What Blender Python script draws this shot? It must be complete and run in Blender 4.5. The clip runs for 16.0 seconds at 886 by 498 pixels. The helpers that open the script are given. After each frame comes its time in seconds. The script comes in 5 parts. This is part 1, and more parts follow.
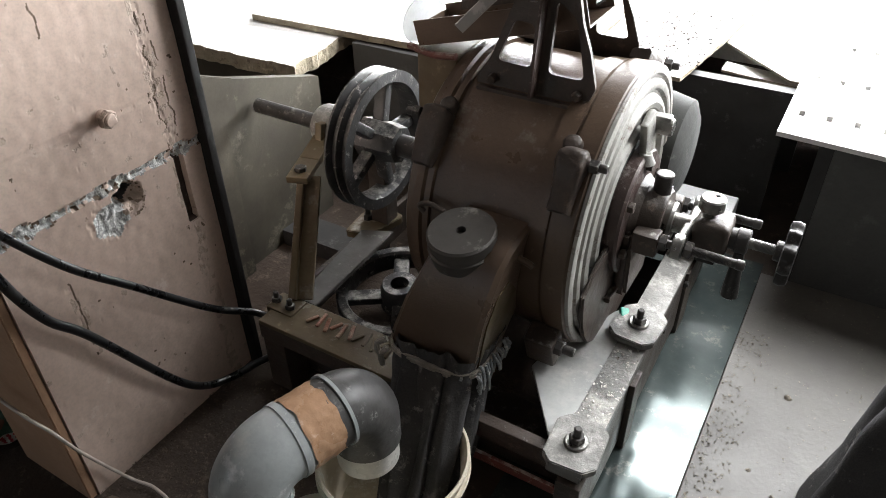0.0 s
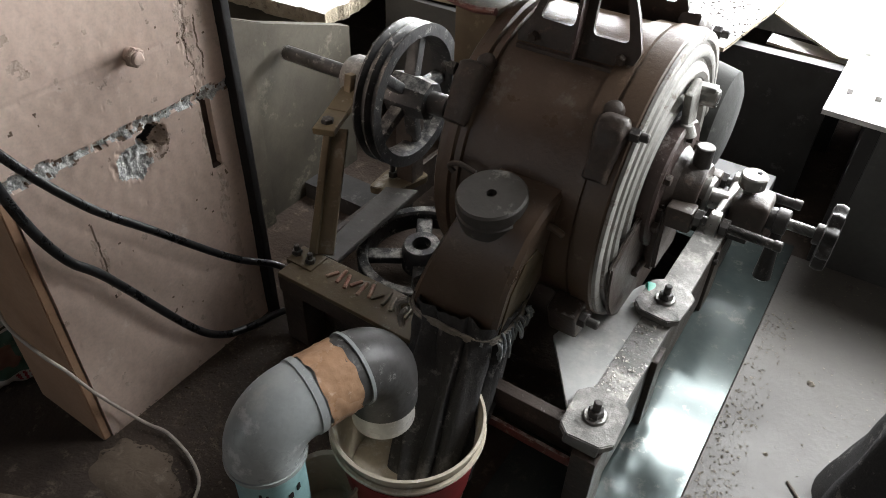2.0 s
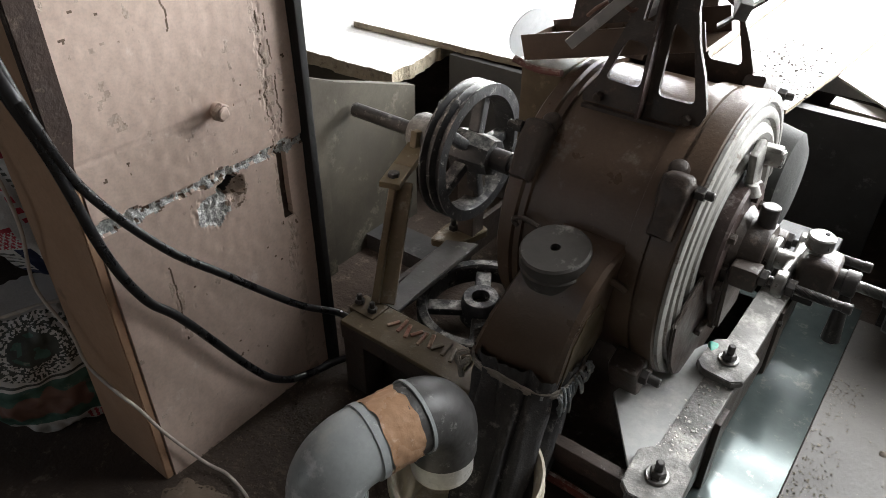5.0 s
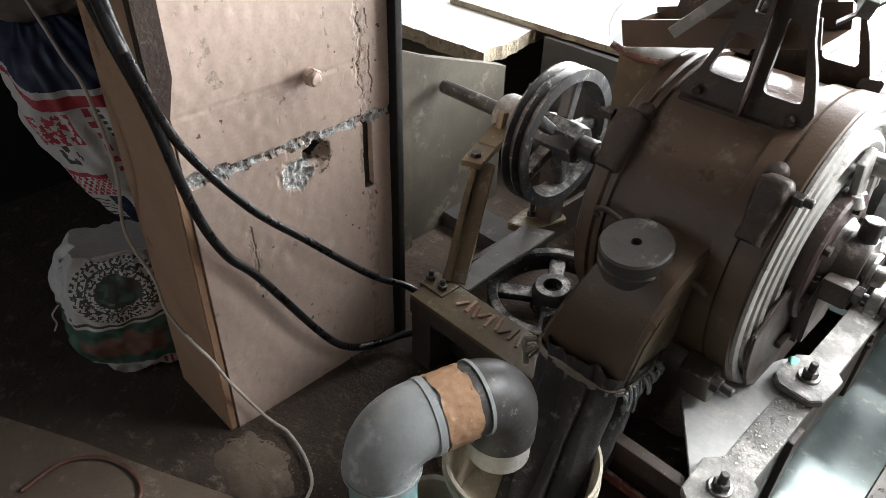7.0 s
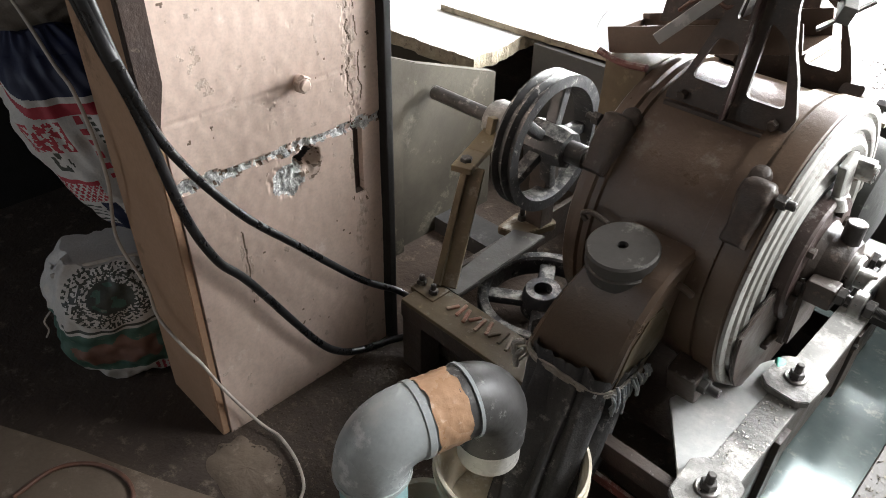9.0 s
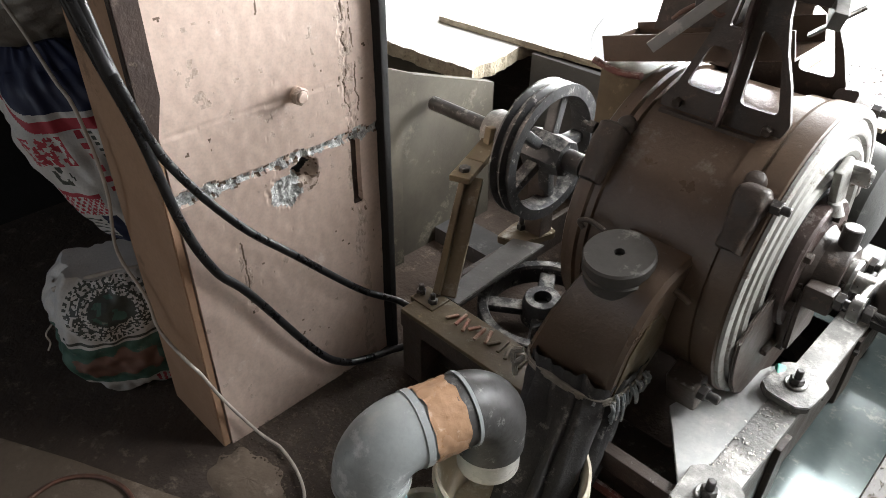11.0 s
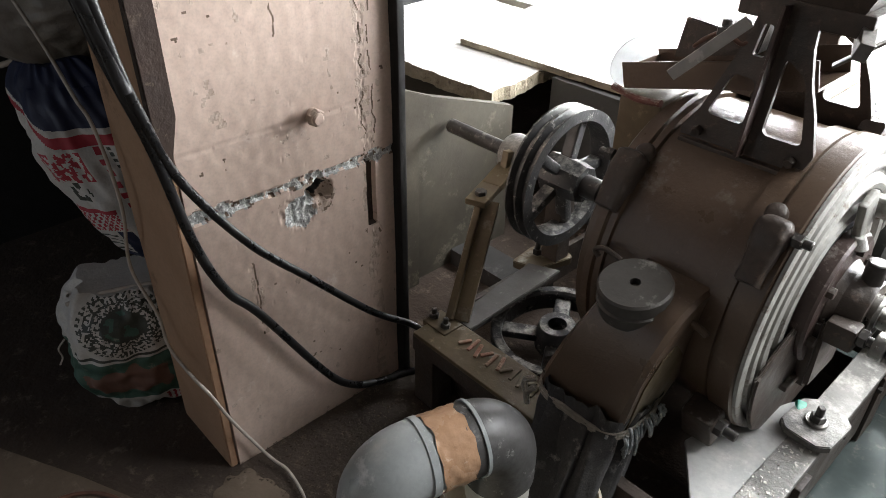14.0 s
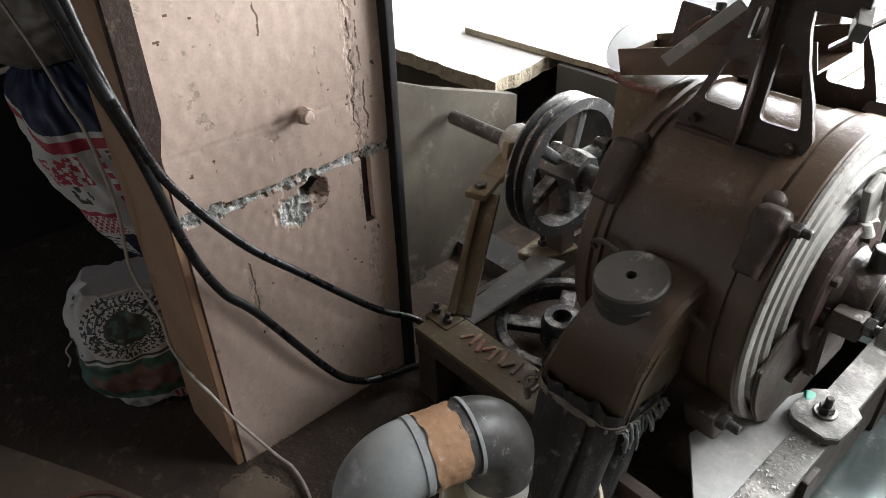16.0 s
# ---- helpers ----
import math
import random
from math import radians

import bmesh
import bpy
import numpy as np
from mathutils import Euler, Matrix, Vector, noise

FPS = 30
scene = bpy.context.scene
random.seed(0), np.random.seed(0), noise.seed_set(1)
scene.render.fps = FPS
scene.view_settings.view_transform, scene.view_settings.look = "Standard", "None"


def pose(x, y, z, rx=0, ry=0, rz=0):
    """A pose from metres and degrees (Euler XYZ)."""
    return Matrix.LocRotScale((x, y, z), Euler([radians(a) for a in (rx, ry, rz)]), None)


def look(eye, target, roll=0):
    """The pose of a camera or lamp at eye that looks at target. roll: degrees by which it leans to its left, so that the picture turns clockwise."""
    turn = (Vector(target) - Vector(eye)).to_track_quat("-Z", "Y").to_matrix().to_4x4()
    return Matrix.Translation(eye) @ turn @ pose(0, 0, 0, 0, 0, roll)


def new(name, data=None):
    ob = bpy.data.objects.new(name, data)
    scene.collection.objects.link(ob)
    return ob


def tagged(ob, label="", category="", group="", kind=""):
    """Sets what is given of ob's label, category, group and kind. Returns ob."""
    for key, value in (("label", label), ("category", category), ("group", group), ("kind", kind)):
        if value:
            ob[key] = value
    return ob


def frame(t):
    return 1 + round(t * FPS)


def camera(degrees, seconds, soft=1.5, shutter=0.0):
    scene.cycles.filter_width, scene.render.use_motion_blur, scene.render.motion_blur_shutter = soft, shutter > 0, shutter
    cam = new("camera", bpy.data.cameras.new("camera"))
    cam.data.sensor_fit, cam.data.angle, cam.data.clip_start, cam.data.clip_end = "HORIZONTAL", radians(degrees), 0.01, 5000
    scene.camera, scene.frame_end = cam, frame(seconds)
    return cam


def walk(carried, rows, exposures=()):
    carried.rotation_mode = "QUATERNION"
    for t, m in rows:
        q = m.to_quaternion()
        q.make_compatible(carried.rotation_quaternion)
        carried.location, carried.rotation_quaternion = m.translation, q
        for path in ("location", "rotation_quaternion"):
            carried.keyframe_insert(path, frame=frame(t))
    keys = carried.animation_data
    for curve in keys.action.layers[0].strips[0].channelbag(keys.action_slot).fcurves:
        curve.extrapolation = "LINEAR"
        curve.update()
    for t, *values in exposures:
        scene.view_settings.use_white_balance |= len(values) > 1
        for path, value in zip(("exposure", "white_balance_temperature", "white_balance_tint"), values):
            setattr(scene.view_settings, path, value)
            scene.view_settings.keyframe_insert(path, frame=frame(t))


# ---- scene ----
cam = camera(63.6, 16.0, soft=0.9)
PATH = [
    (0, (0.3100, -1.1950, 1.2230), (-0.4402, 0.0461, 0.1568), -0.79),
    (0.5, (0.3083, -1.1808, 1.2174), (-0.4168, 0.0541, 0.1268), -0.30),
    (1, (0.2914, -1.1752, 1.2106), (-0.4385, 0.0492, 0.1115), 0.52),
    (1.5, (0.2793, -1.1778, 1.2035), (-0.4615, 0.0113, 0.0733), 1.47),
    (2, (0.2782, -1.1828, 1.2044), (-0.4710, -0.0123, 0.0604), 1.70),
    (2.5, (0.2793, -1.1811, 1.2124), (-0.4889, 0.0200, 0.1136), 0.97),
    (3, (0.2874, -1.1755, 1.2236), (-0.4394, 0.0948, 0.1757), 0.56),
    (3.5, (0.2912, -1.1856, 1.2223), (-0.4851, 0.0564, 0.1760), -0.38),
    (4, (0.2829, -1.2004, 1.2219), (-0.5695, 0.0064, 0.1938), 0.31),
    (4.5, (0.2735, -1.2181, 1.2184), (-0.6054, -0.0341, 0.1861), 0.45),
    (6.8, (0.2686, -1.2126, 1.2035), (-0.7435, -0.1649, 0.1461), 1.27),
    (7, (0.2635, -1.2165, 1.2034), (-0.7553, -0.1890, 0.1328), 1.50),
    (7.5, (0.2619, -1.1973, 1.1980), (-0.7415, -0.1762, 0.1068), 1.41),
    (8, (0.2708, -1.2037, 1.2058), (-0.7644, -0.1806, 0.1467), 1.41),
    (8.5, (0.2767, -1.2078, 1.2047), (-0.7534, -0.1817, 0.1435), 1.40),
    (9, (0.2785, -1.2179, 1.2084), (-0.7378, -0.1751, 0.1503), 1.48),
    (11.5, (0.2926, -1.2132, 1.2085), (-0.7464, -0.1667, 0.1764), 0.58),
    (12, (0.2855, -1.2181, 1.2074), (-0.7604, -0.1719, 0.1818), 1.08),
    (12.5, (0.2874, -1.2210, 1.2043), (-0.7937, -0.1955, 0.1946), 2.00),
    (13, (0.2876, -1.2130, 1.2055), (-0.7915, -0.1959, 0.1853), 1.91),
    (13.5, (0.2840, -1.1950, 1.2080), (-0.7726, -0.1473, 0.1952), 2.17),
    (14, (0.2860, -1.1931, 1.2091), (-0.8034, -0.1640, 0.2120), 0.90),
    (14.5, (0.2852, -1.1829, 1.2114), (-0.7939, -0.1711, 0.2212), -0.11),
    (15, (0.3023, -1.1515, 1.2158), (-0.7829, -0.1528, 0.2191), -1.60),
    (15.5, (0.3063, -1.1345, 1.2122), (-0.7635, -0.1461, 0.1890), -1.23),
    (16, (0.3084, -1.1405, 1.2138), (-0.7988, -0.1816, 0.2022), -1.84),
]
walk(cam, [(t, look(eye, target, roll)) for t, eye, target, roll in PATH], [(0, -0.12), (3.5, -0.42), (4.5, -0.42), (7, 0.2), (7.5, 0.33), (9, 0.42), (11.5, 0.33), (12.5, 0.22), (13.5, 0.1), (14.5, -0.1), (16, -0.1)])

# ---- light ----

world = bpy.data.worlds.new("sky_world")
scene.world = world
world.use_nodes = True
wn = world.node_tree
sky = wn.nodes.new("ShaderNodeTexSky")
sky.sky_type, sky.sun_disc = "NISHITA", False
sky.sun_elevation, sky.sun_rotation = radians(55), radians(20)
wn.links.new(sky.outputs[0], wn.nodes["Background"].inputs[0])
wn.nodes["Background"].inputs[1].default_value = 0.12

# two open roof hatches over the platform, a wide window with a small fanlight behind it and a doorway behind the camera let daylight in
WIN_Y, ROOF = 2.1, 2.45
WINDOWS = ((-1.85, 2.1, 0.6, 1.5, 430), (-0.45, 0.5, 2.18, 2.4, 18))
HATCHES = ((-0.45, 0.5, 1.3, 2.095, 70), (0.8, 2.1, 0.85, 2.06, 180))
DOOR_X, DOOR_Z = (-1.75, -0.95), 2.0
for x0, x1, z0, z1, power in WINDOWS:
    sky_lamp = bpy.data.lights.new("window_daylight", "AREA")
    sky_lamp.shape, sky_lamp.size, sky_lamp.size_y = "RECTANGLE", x1 - x0 - 0.04, z1 - z0 - 0.04
    sky_lamp.energy, sky_lamp.color = power, (0.97, 0.985, 1.0)
    new("window_daylight", sky_lamp).matrix_world = look(((x0 + x1) / 2, WIN_Y + 0.05, (z0 + z1) / 2), ((x0 + x1) / 2, 0, (z0 + z1) / 2))
for x0, x1, y0, y1, power in HATCHES:
    hatch_lamp = bpy.data.lights.new("hatch_daylight", "AREA")
    hatch_lamp.shape, hatch_lamp.size, hatch_lamp.size_y = "RECTANGLE", x1 - x0 - 0.04, y1 - y0 - 0.04
    hatch_lamp.energy, hatch_lamp.color = power, (0.97, 0.985, 1.0)
    new("hatch_daylight", hatch_lamp).matrix_world = pose((x0 + x1) / 2, (y0 + y1) / 2, ROOF + 0.05)
door_lamp = bpy.data.lights.new("doorway_daylight", "AREA")
door_lamp.shape, door_lamp.size, door_lamp.size_y = "RECTANGLE", DOOR_X[1] - DOOR_X[0] - 0.04, DOOR_Z - 0.04
door_lamp.energy, door_lamp.color = 2.2, (1.0, 0.97, 0.93)
new("doorway_daylight", door_lamp).matrix_world = look(((DOOR_X[0] + DOOR_X[1]) / 2, -2.5, DOOR_Z / 2), ((DOOR_X[0] + DOOR_X[1]) / 2, 0, DOOR_Z / 2))


# ---- materials ----
def material(name, base, second, rough=0.6, metal=0.0, scale=12.0, bump=0.3, speck=None, speck_amount=0.35, dust=0.0, contrast=0.5, rough_var=0.15, fine=90.0):
    """Two-scale procedural surface: large stains between base and second, specks of a third colour, fine relief, flour dust on upward faces."""
    m = bpy.data.materials.new(name)
    m.use_nodes = True
    nt = m.node_tree
    n, l = nt.nodes, nt.links
    bsdf = n["Principled BSDF"]
    co = n.new("ShaderNodeTexCoord")

    def noise_node(sc, detail=6.0, r=0.6):
        t = n.new("ShaderNodeTexNoise")
        t.inputs["Scale"].default_value, t.inputs["Detail"].default_value, t.inputs["Roughness"].default_value = sc, detail, r
        l.new(co.outputs["Object"], t.inputs["Vector"])
        return t

    def ramp(src, lo, hi):
        r = n.new("ShaderNodeMapRange")
        r.inputs["From Min"].default_value, r.inputs["From Max"].default_value = lo, hi
        l.new(src, r.inputs["Value"])
        return r.outputs["Result"]

    def mix(fac, a, b):
        x = n.new("ShaderNodeMix")
        x.data_type = "RGBA"
        for sock, v in ((x.inputs[0], fac), (x.inputs[6], a), (x.inputs[7], b)):
            if isinstance(v, bpy.types.NodeSocket):
                l.new(v, sock)
            else:
                sock.default_value = v if isinstance(v, float) else (*v, 1)
        return x.outputs[2]

    big, small = noise_node(scale), noise_node(fine, 4.0, 0.7)
    col = mix(ramp(big.outputs["Fac"], 0.5 - contrast / 3, 0.5 + contrast / 3), base, second)
    dark = tuple(c * 0.72 for c in base)
    col = mix(ramp(small.outputs["Fac"], 0.42, 0.9), col, dark)
    if speck:
        sp = noise_node(scale * 2.7, 8.0, 0.75)
        col = mix(ramp(sp.outputs["Fac"], 0.62 - speck_amount * 0.2, 0.68 - speck_amount * 0.1), col, speck)
    if dust:
        g = n.new("ShaderNodeNewGeometry")
        sep = n.new("ShaderNodeSeparateXYZ")
        l.new(g.outputs["Normal"], sep.inputs[0])
        up = ramp(sep.outputs["Z"], 0.35, 1.0)
        dn = noise_node(scale * 1.6, 7.0, 0.7)
        k = n.new("ShaderNodeMath")
        k.operation = "MULTIPLY"
        l.new(up, k.inputs[0])
        l.new(ramp(dn.outputs["Fac"], 0.62 - dust * 0.4, 0.9 - dust * 0.4), k.inputs[1])
        col = mix(k.outputs[0], col, (0.62, 0.6, 0.55))
    l.new(col, bsdf.inputs["Base Color"])
    bsdf.inputs["Metallic"].default_value = metal
    l.new(ramp_to(nt, big.outputs["Fac"], max(0.03, rough - rough_var), min(1.0, rough + rough_var)), bsdf.inputs["Roughness"])
    if bump:
        b1 = n.new("ShaderNodeBump")
        b1.inputs["Strength"].default_value, b1.inputs["Distance"].default_value = bump, 0.004
        l.new(small.outputs["Fac"], b1.inputs["Height"])
        b2 = n.new("ShaderNodeBump")
        b2.inputs["Strength"].default_value, b2.inputs["Distance"].default_value = bump, 0.012
        l.new(big.outputs["Fac"], b2.inputs["Height"])
        l.new(b1.outputs[0], b2.inputs["Normal"])
        l.new(b2.outputs[0], bsdf.inputs["Normal"])
    return m


def ramp_to(nt, src, lo, hi):
    r = nt.nodes.new("ShaderNodeMapRange")
    r.inputs["From Min"].default_value, r.inputs["From Max"].default_value = 0.3, 0.7
    r.inputs["To Min"].default_value, r.inputs["To Max"].default_value = lo, hi
    nt.links.new(src, r.inputs["Value"])
    return r.outputs["Result"]


def wet_floor_material():
    return material("concrete_floor", (0.135, 0.127, 0.114), (0.085, 0.079, 0.071), 0.4, 0.0, 5.0, 0.16, (0.075, 0.068, 0.06), 0.1, 0.0, 0.7, 0.12, 110.0)


CAST = material("brown_painted_cast_iron", (0.122, 0.083, 0.057), (0.082, 0.055, 0.038), 0.34, 0.08, 7.0, 0.2, (0.165, 0.115, 0.08), 0.12, 0.1, 0.7, 0.08, 150.0)
CAST_DARK = material("dark_greasy_cast_iron", (0.046, 0.036, 0.03), (0.07, 0.052, 0.041), 0.5, 0.05, 14.0, 0.3, (0.11, 0.08, 0.06), 0.22, 0.12)
DISC = material("dusty_grey_ring_plate", (0.36, 0.355, 0.33), (0.23, 0.225, 0.205), 0.5, 0.15, 16.0, 0.25, (0.14, 0.11, 0.09), 0.35, 0.2)
RED = material("red_brown_paint", (0.19, 0.05, 0.04), (0.1, 0.045, 0.035), 0.5, 0.0, 18.0, 0.3, (0.3, 0.24, 0.2), 0.3, 0.5)
RED_DARK = material("dark_red_brown_iron", (0.06, 0.036, 0.03), (0.042, 0.027, 0.023), 0.5, 0.1, 14.0, 0.3, (0.2, 0.17, 0.15), 0.22, 0.2)
STEEL = material("worn_bright_steel", (0.34, 0.335, 0.32), (0.17, 0.165, 0.155), 0.34, 0.85, 20.0, 0.2, (0.16, 0.11, 0.08), 0.3, 0.3)
STEEL_DARK = material("oily_dark_steel", (0.085, 0.08, 0.077), (0.045, 0.042, 0.039), 0.42, 0.5, 16.0, 0.25, (0.2, 0.185, 0.165), 0.2, 0.15)
BLACK_STEEL = material("blackened_handled_steel", (0.03, 0.029, 0.028), (0.05, 0.048, 0.046), 0.4, 0.4, 20.0, 0.2, (0.14, 0.135, 0.125), 0.2)
OLIVE = material("olive_brown_steel", (0.15, 0.115, 0.066), (0.098, 0.073, 0.043), 0.45, 0.2, 12.0, 0.15, (0.22, 0.165, 0.1), 0.2, 0.12)
PULLEY = material("grey_worn_pulley_iron", (0.09, 0.09, 0.09), (0.04, 0.04, 0.042), 0.42, 0.4, 16.0, 0.3, (0.42, 0.41, 0.385), 0.25, 0.4)
RAIL = material("flour_dusted_rail_steel", (0.24, 0.235, 0.22), (0.15, 0.145, 0.137), 0.6, 0.2, 14.0, 0.5, (0.34, 0.325, 0.3), 0.3, 0.3)
PLATE_GREY = material("grey_sheet_plate", (0.44, 0.445, 0.43), (0.34, 0.345, 0.335), 0.45, 0.1, 5.0, 0.06, (0.52, 0.515, 0.5), 0.15, 0.15)
CAP_GREY = material("dull_grey_steel_cap", (0.115, 0.108, 0.1), (0.08, 0.075, 0.069), 0.48, 0.4, 10.0, 0.12, (0.2, 0.19, 0.175), 0.12, 0.06)
MOTOR_GREY = material("grimy_grey_green_motor_paint", (0.03, 0.031, 0.027), (0.02, 0.021, 0.019), 0.9, 0.0, 9.0, 0.2, (0.06, 0.06, 0.054), 0.2)
RUST_LETTER = material("rust_red_raised_marks", (0.26, 0.1, 0.06), (0.34, 0.25, 0.18), 0.7, 0.0, 40.0, 0.4)
PLASTER = material("peeling_pink_plaster", (0.69, 0.55, 0.47), (0.6, 0.465, 0.385), 0.45, 0.0, 3.0, 0.035, (0.74, 0.64, 0.57), 0.12, 0.0, 0.9, 0.12, 140.0)
OLD_WOOD = material("dark_brown_old_wood", (0.05, 0.028, 0.019), (0.03, 0.017, 0.012), 0.55, 0.0, 9.0, 0.4, (0.12, 0.09, 0.07), 0.12)
PLASTER_BARE = material("bare_grey_plaster", (0.58, 0.6, 0.58), (0.3, 0.31, 0.31), 0.85, 0.0, 40.0, 0.9, (0.84, 0.85, 0.83), 0.75)
PLASTER_PALE = material("pale_flaking_plaster", (0.6, 0.49, 0.41), (0.46, 0.35, 0.28), 0.75, 0.0, 40.0, 0.5, (0.3, 0.22, 0.17), 0.2)
BOARD = material("orange_brown_board", (0.46, 0.29, 0.185), (0.37, 0.225, 0.14), 0.6, 0.0, 3.0, 0.06, (0.25, 0.15, 0.09), 0.08)
# black paint of the frame; also painted shade on the west wall and in holes
BLACK_FRAME_SHADE = material("black_frame_paint_and_shade", (0.007, 0.0065, 0.006), (0.012, 0.011, 0.01), 0.8, 0.0, 10.0, 0.2)
RUBBER = material("black_cable_rubber", (0.007, 0.007, 0.0075), (0.014, 0.014, 0.015), 0.32, 0.0, 30.0, 0.1)
CORD = material("dirty_white_cord", (0.55, 0.5, 0.44), (0.4, 0.35, 0.3), 0.6, 0.0, 50.0, 0.1)
PVC = material("grey_pvc", (0.4, 0.43, 0.43), (0.28, 0.3, 0.3), 0.33, 0.0, 7.0, 0.06, (0.58, 0.6, 0.59), 0.3, 0.15, 0.5, 0.1)
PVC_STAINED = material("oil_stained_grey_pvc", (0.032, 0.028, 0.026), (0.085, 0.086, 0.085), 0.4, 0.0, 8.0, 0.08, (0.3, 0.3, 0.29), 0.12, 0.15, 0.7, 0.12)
PVC_CYAN = material("pale_cyan_pvc", (0.3, 0.5, 0.5), (0.25, 0.43, 0.44), 0.35, 0.0, 9.0, 0.05, (0.42, 0.55, 0.54), 0.2)
PVC_WHITE = material("white_pvc", (0.62, 0.62, 0.58), (0.54, 0.53, 0.48), 0.35, 0.0, 9.0, 0.05)
TAPE = material("brown_packing_tape", (0.46, 0.285, 0.175), (0.38, 0.225, 0.13), 0.25, 0.0, 14.0, 0.16, (0.55, 0.4, 0.29), 0.25)
PALE_PLASTIC = material("milky_plastic", (0.75, 0.77, 0.78), (0.68, 0.7, 0.71), 0.4, 0.0, 10.0, 0.05)
PALE_PLASTIC.node_tree.nodes["Principled BSDF"].inputs["Transmission Weight"].default_value = 0.7
CRACK = material("dark_plaster_crack", (0.2, 0.14, 0.1), (0.12, 0.085, 0.06), 0.9, 0.0, 40.0, 0.3)
BUCKET = material("dusty_cream_plastic", (0.62, 0.56, 0.45), (0.52, 0.46, 0.36), 0.45, 0.0, 8.0, 0.1, (0.7, 0.68, 0.62), 0.3)
BUCKET_RED = material("red_plastic_print", (0.32, 0.04, 0.04), (0.25, 0.035, 0.035), 0.4, 0.0, 8.0, 0.05)
CLOTH = material("dark_denim_cloth", (0.034, 0.034, 0.035), (0.065, 0.063, 0.062), 0.9, 0.0, 9.0, 0.4, (0.2, 0.19, 0.175), 0.2, 0.2, 0.6, 0.05, 260.0)
CLOTH_PALE = material("floured_denim_cloth", (0.16, 0.19, 0.2), (0.3, 0.31, 0.31), 0.9, 0.0, 20.0, 0.6, (0.5, 0.49, 0.46), 0.35, 0.4, 0.6, 0.05, 260.0)
TWINE = material("grey_twine", (0.34, 0.31, 0.27), (0.22, 0.2, 0.17), 0.85, 0.0, 60.0, 0.6)
FLOOR = wet_floor_material()
FLOOR_DIRT = material("dark_earthy_floor", (0.062, 0.043, 0.031), (0.032, 0.022, 0.016), 0.85, 0.0, 7.0, 0.9, (0.12, 0.095, 0.072), 0.3, 0.0, 0.7, 0.08, 75.0)
FLOOR_BROWN = material("worn_brown_screed", (0.15, 0.112, 0.08), (0.095, 0.07, 0.05), 0.8, 0.0, 5.0, 0.4, (0.2, 0.155, 0.12), 0.25, 0.0, 0.7, 0.1, 90.0)
FLOOR_SHEET = material("worn_teal_floor_sheet", (0.12, 0.145, 0.14), (0.065, 0.085, 0.083), 0.13, 0.45, 9.0, 0.0, (0.2, 0.2, 0.185), 0.3, 0.0, 0.5, 0.03, 60.0)
FLOUR = material("white_flour_dust", (0.78, 0.76, 0.71), (0.68, 0.66, 0.61), 0.9, 0.0, 20.0, 0.4)
WHITE_SHEET = material("white_painted_board", (0.8, 0.79, 0.77), (0.74, 0.73, 0.7), 0.6, 0.0, 5.0, 0.1, (0.66, 0.63, 0.58), 0.1)
RAW_EDGE = material("splintered_board_edge", (0.38, 0.33, 0.24), (0.25, 0.21, 0.15), 0.85, 0.0, 22.0, 1.0, (0.17, 0.14, 0.1), 0.35)
# bin and panel colours lowered to carry the shade under the platform
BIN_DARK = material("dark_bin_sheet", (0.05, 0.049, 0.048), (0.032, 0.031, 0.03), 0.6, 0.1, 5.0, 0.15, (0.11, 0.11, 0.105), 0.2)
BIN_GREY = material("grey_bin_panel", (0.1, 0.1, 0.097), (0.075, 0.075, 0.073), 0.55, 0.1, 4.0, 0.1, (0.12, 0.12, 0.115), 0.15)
WALL_GREEN = material("grey_green_stained_shaded_panel", (0.055, 0.047, 0.031), (0.028, 0.023, 0.016), 0.85, 0.0, 3.5, 0.15, (0.1, 0.09, 0.065), 0.25)
# dark albedo for the unseen walls and roof, so little light bounces
WALL_DIM = material("low_bounce_wall", (0.07, 0.06, 0.052), (0.045, 0.039, 0.034), 0.85, 0.0, 3.0, 0.3)
SACK_WHITE = material("white_woven_sack", (0.62, 0.6, 0.57), (0.52, 0.5, 0.47), 0.55, 0.0, 9.0, 0.35, None, 0.3, 0.0, 0.5, 0.1, 220.0)
SACK_RED = material("red_sack_print", (0.42, 0.03, 0.05), (0.34, 0.03, 0.045), 0.55, 0.0, 12.0, 0.2)
SACK_BLUE = material("navy_sack_print", (0.012, 0.018, 0.055), (0.01, 0.014, 0.042), 0.55, 0.0, 12.0, 0.2)
SACK_DARK = material("black_sack_print", (0.04, 0.045, 0.04), (0.06, 0.065, 0.05), 0.55, 0.0, 12.0, 0.2)
SACK_GREEN = material("dark_green_sack_print", (0.06, 0.13, 0.1), (0.045, 0.1, 0.075), 0.55, 0.0, 14.0, 0.3, (0.2, 0.2, 0.17), 0.2)
SACK_BROWN = material("brown_sack_print", (0.22, 0.12, 0.09), (0.15, 0.08, 0.06), 0.6, 0.0, 14.0, 0.2)
PLASTIC_GREY = material("crumpled_grey_plastic", (0.2, 0.18, 0.155), (0.13, 0.115, 0.1), 0.5, 0.0, 9.0, 0.5)
TEAL_TAPE = material("teal_plastic_scrap", (0.05, 0.36, 0.26), (0.04, 0.3, 0.22), 0.4, 0.0, 20.0, 0.2)
COPPER_WIRE = material("red_brown_wire", (0.16, 0.075, 0.05), (0.09, 0.045, 0.03), 0.5, 0.0, 40.0, 0.1)
CHIP = material("grey_brown_crumbs", (0.3, 0.27, 0.22), (0.12, 0.1, 0.08), 0.9, 0.0, 40.0, 0.5)
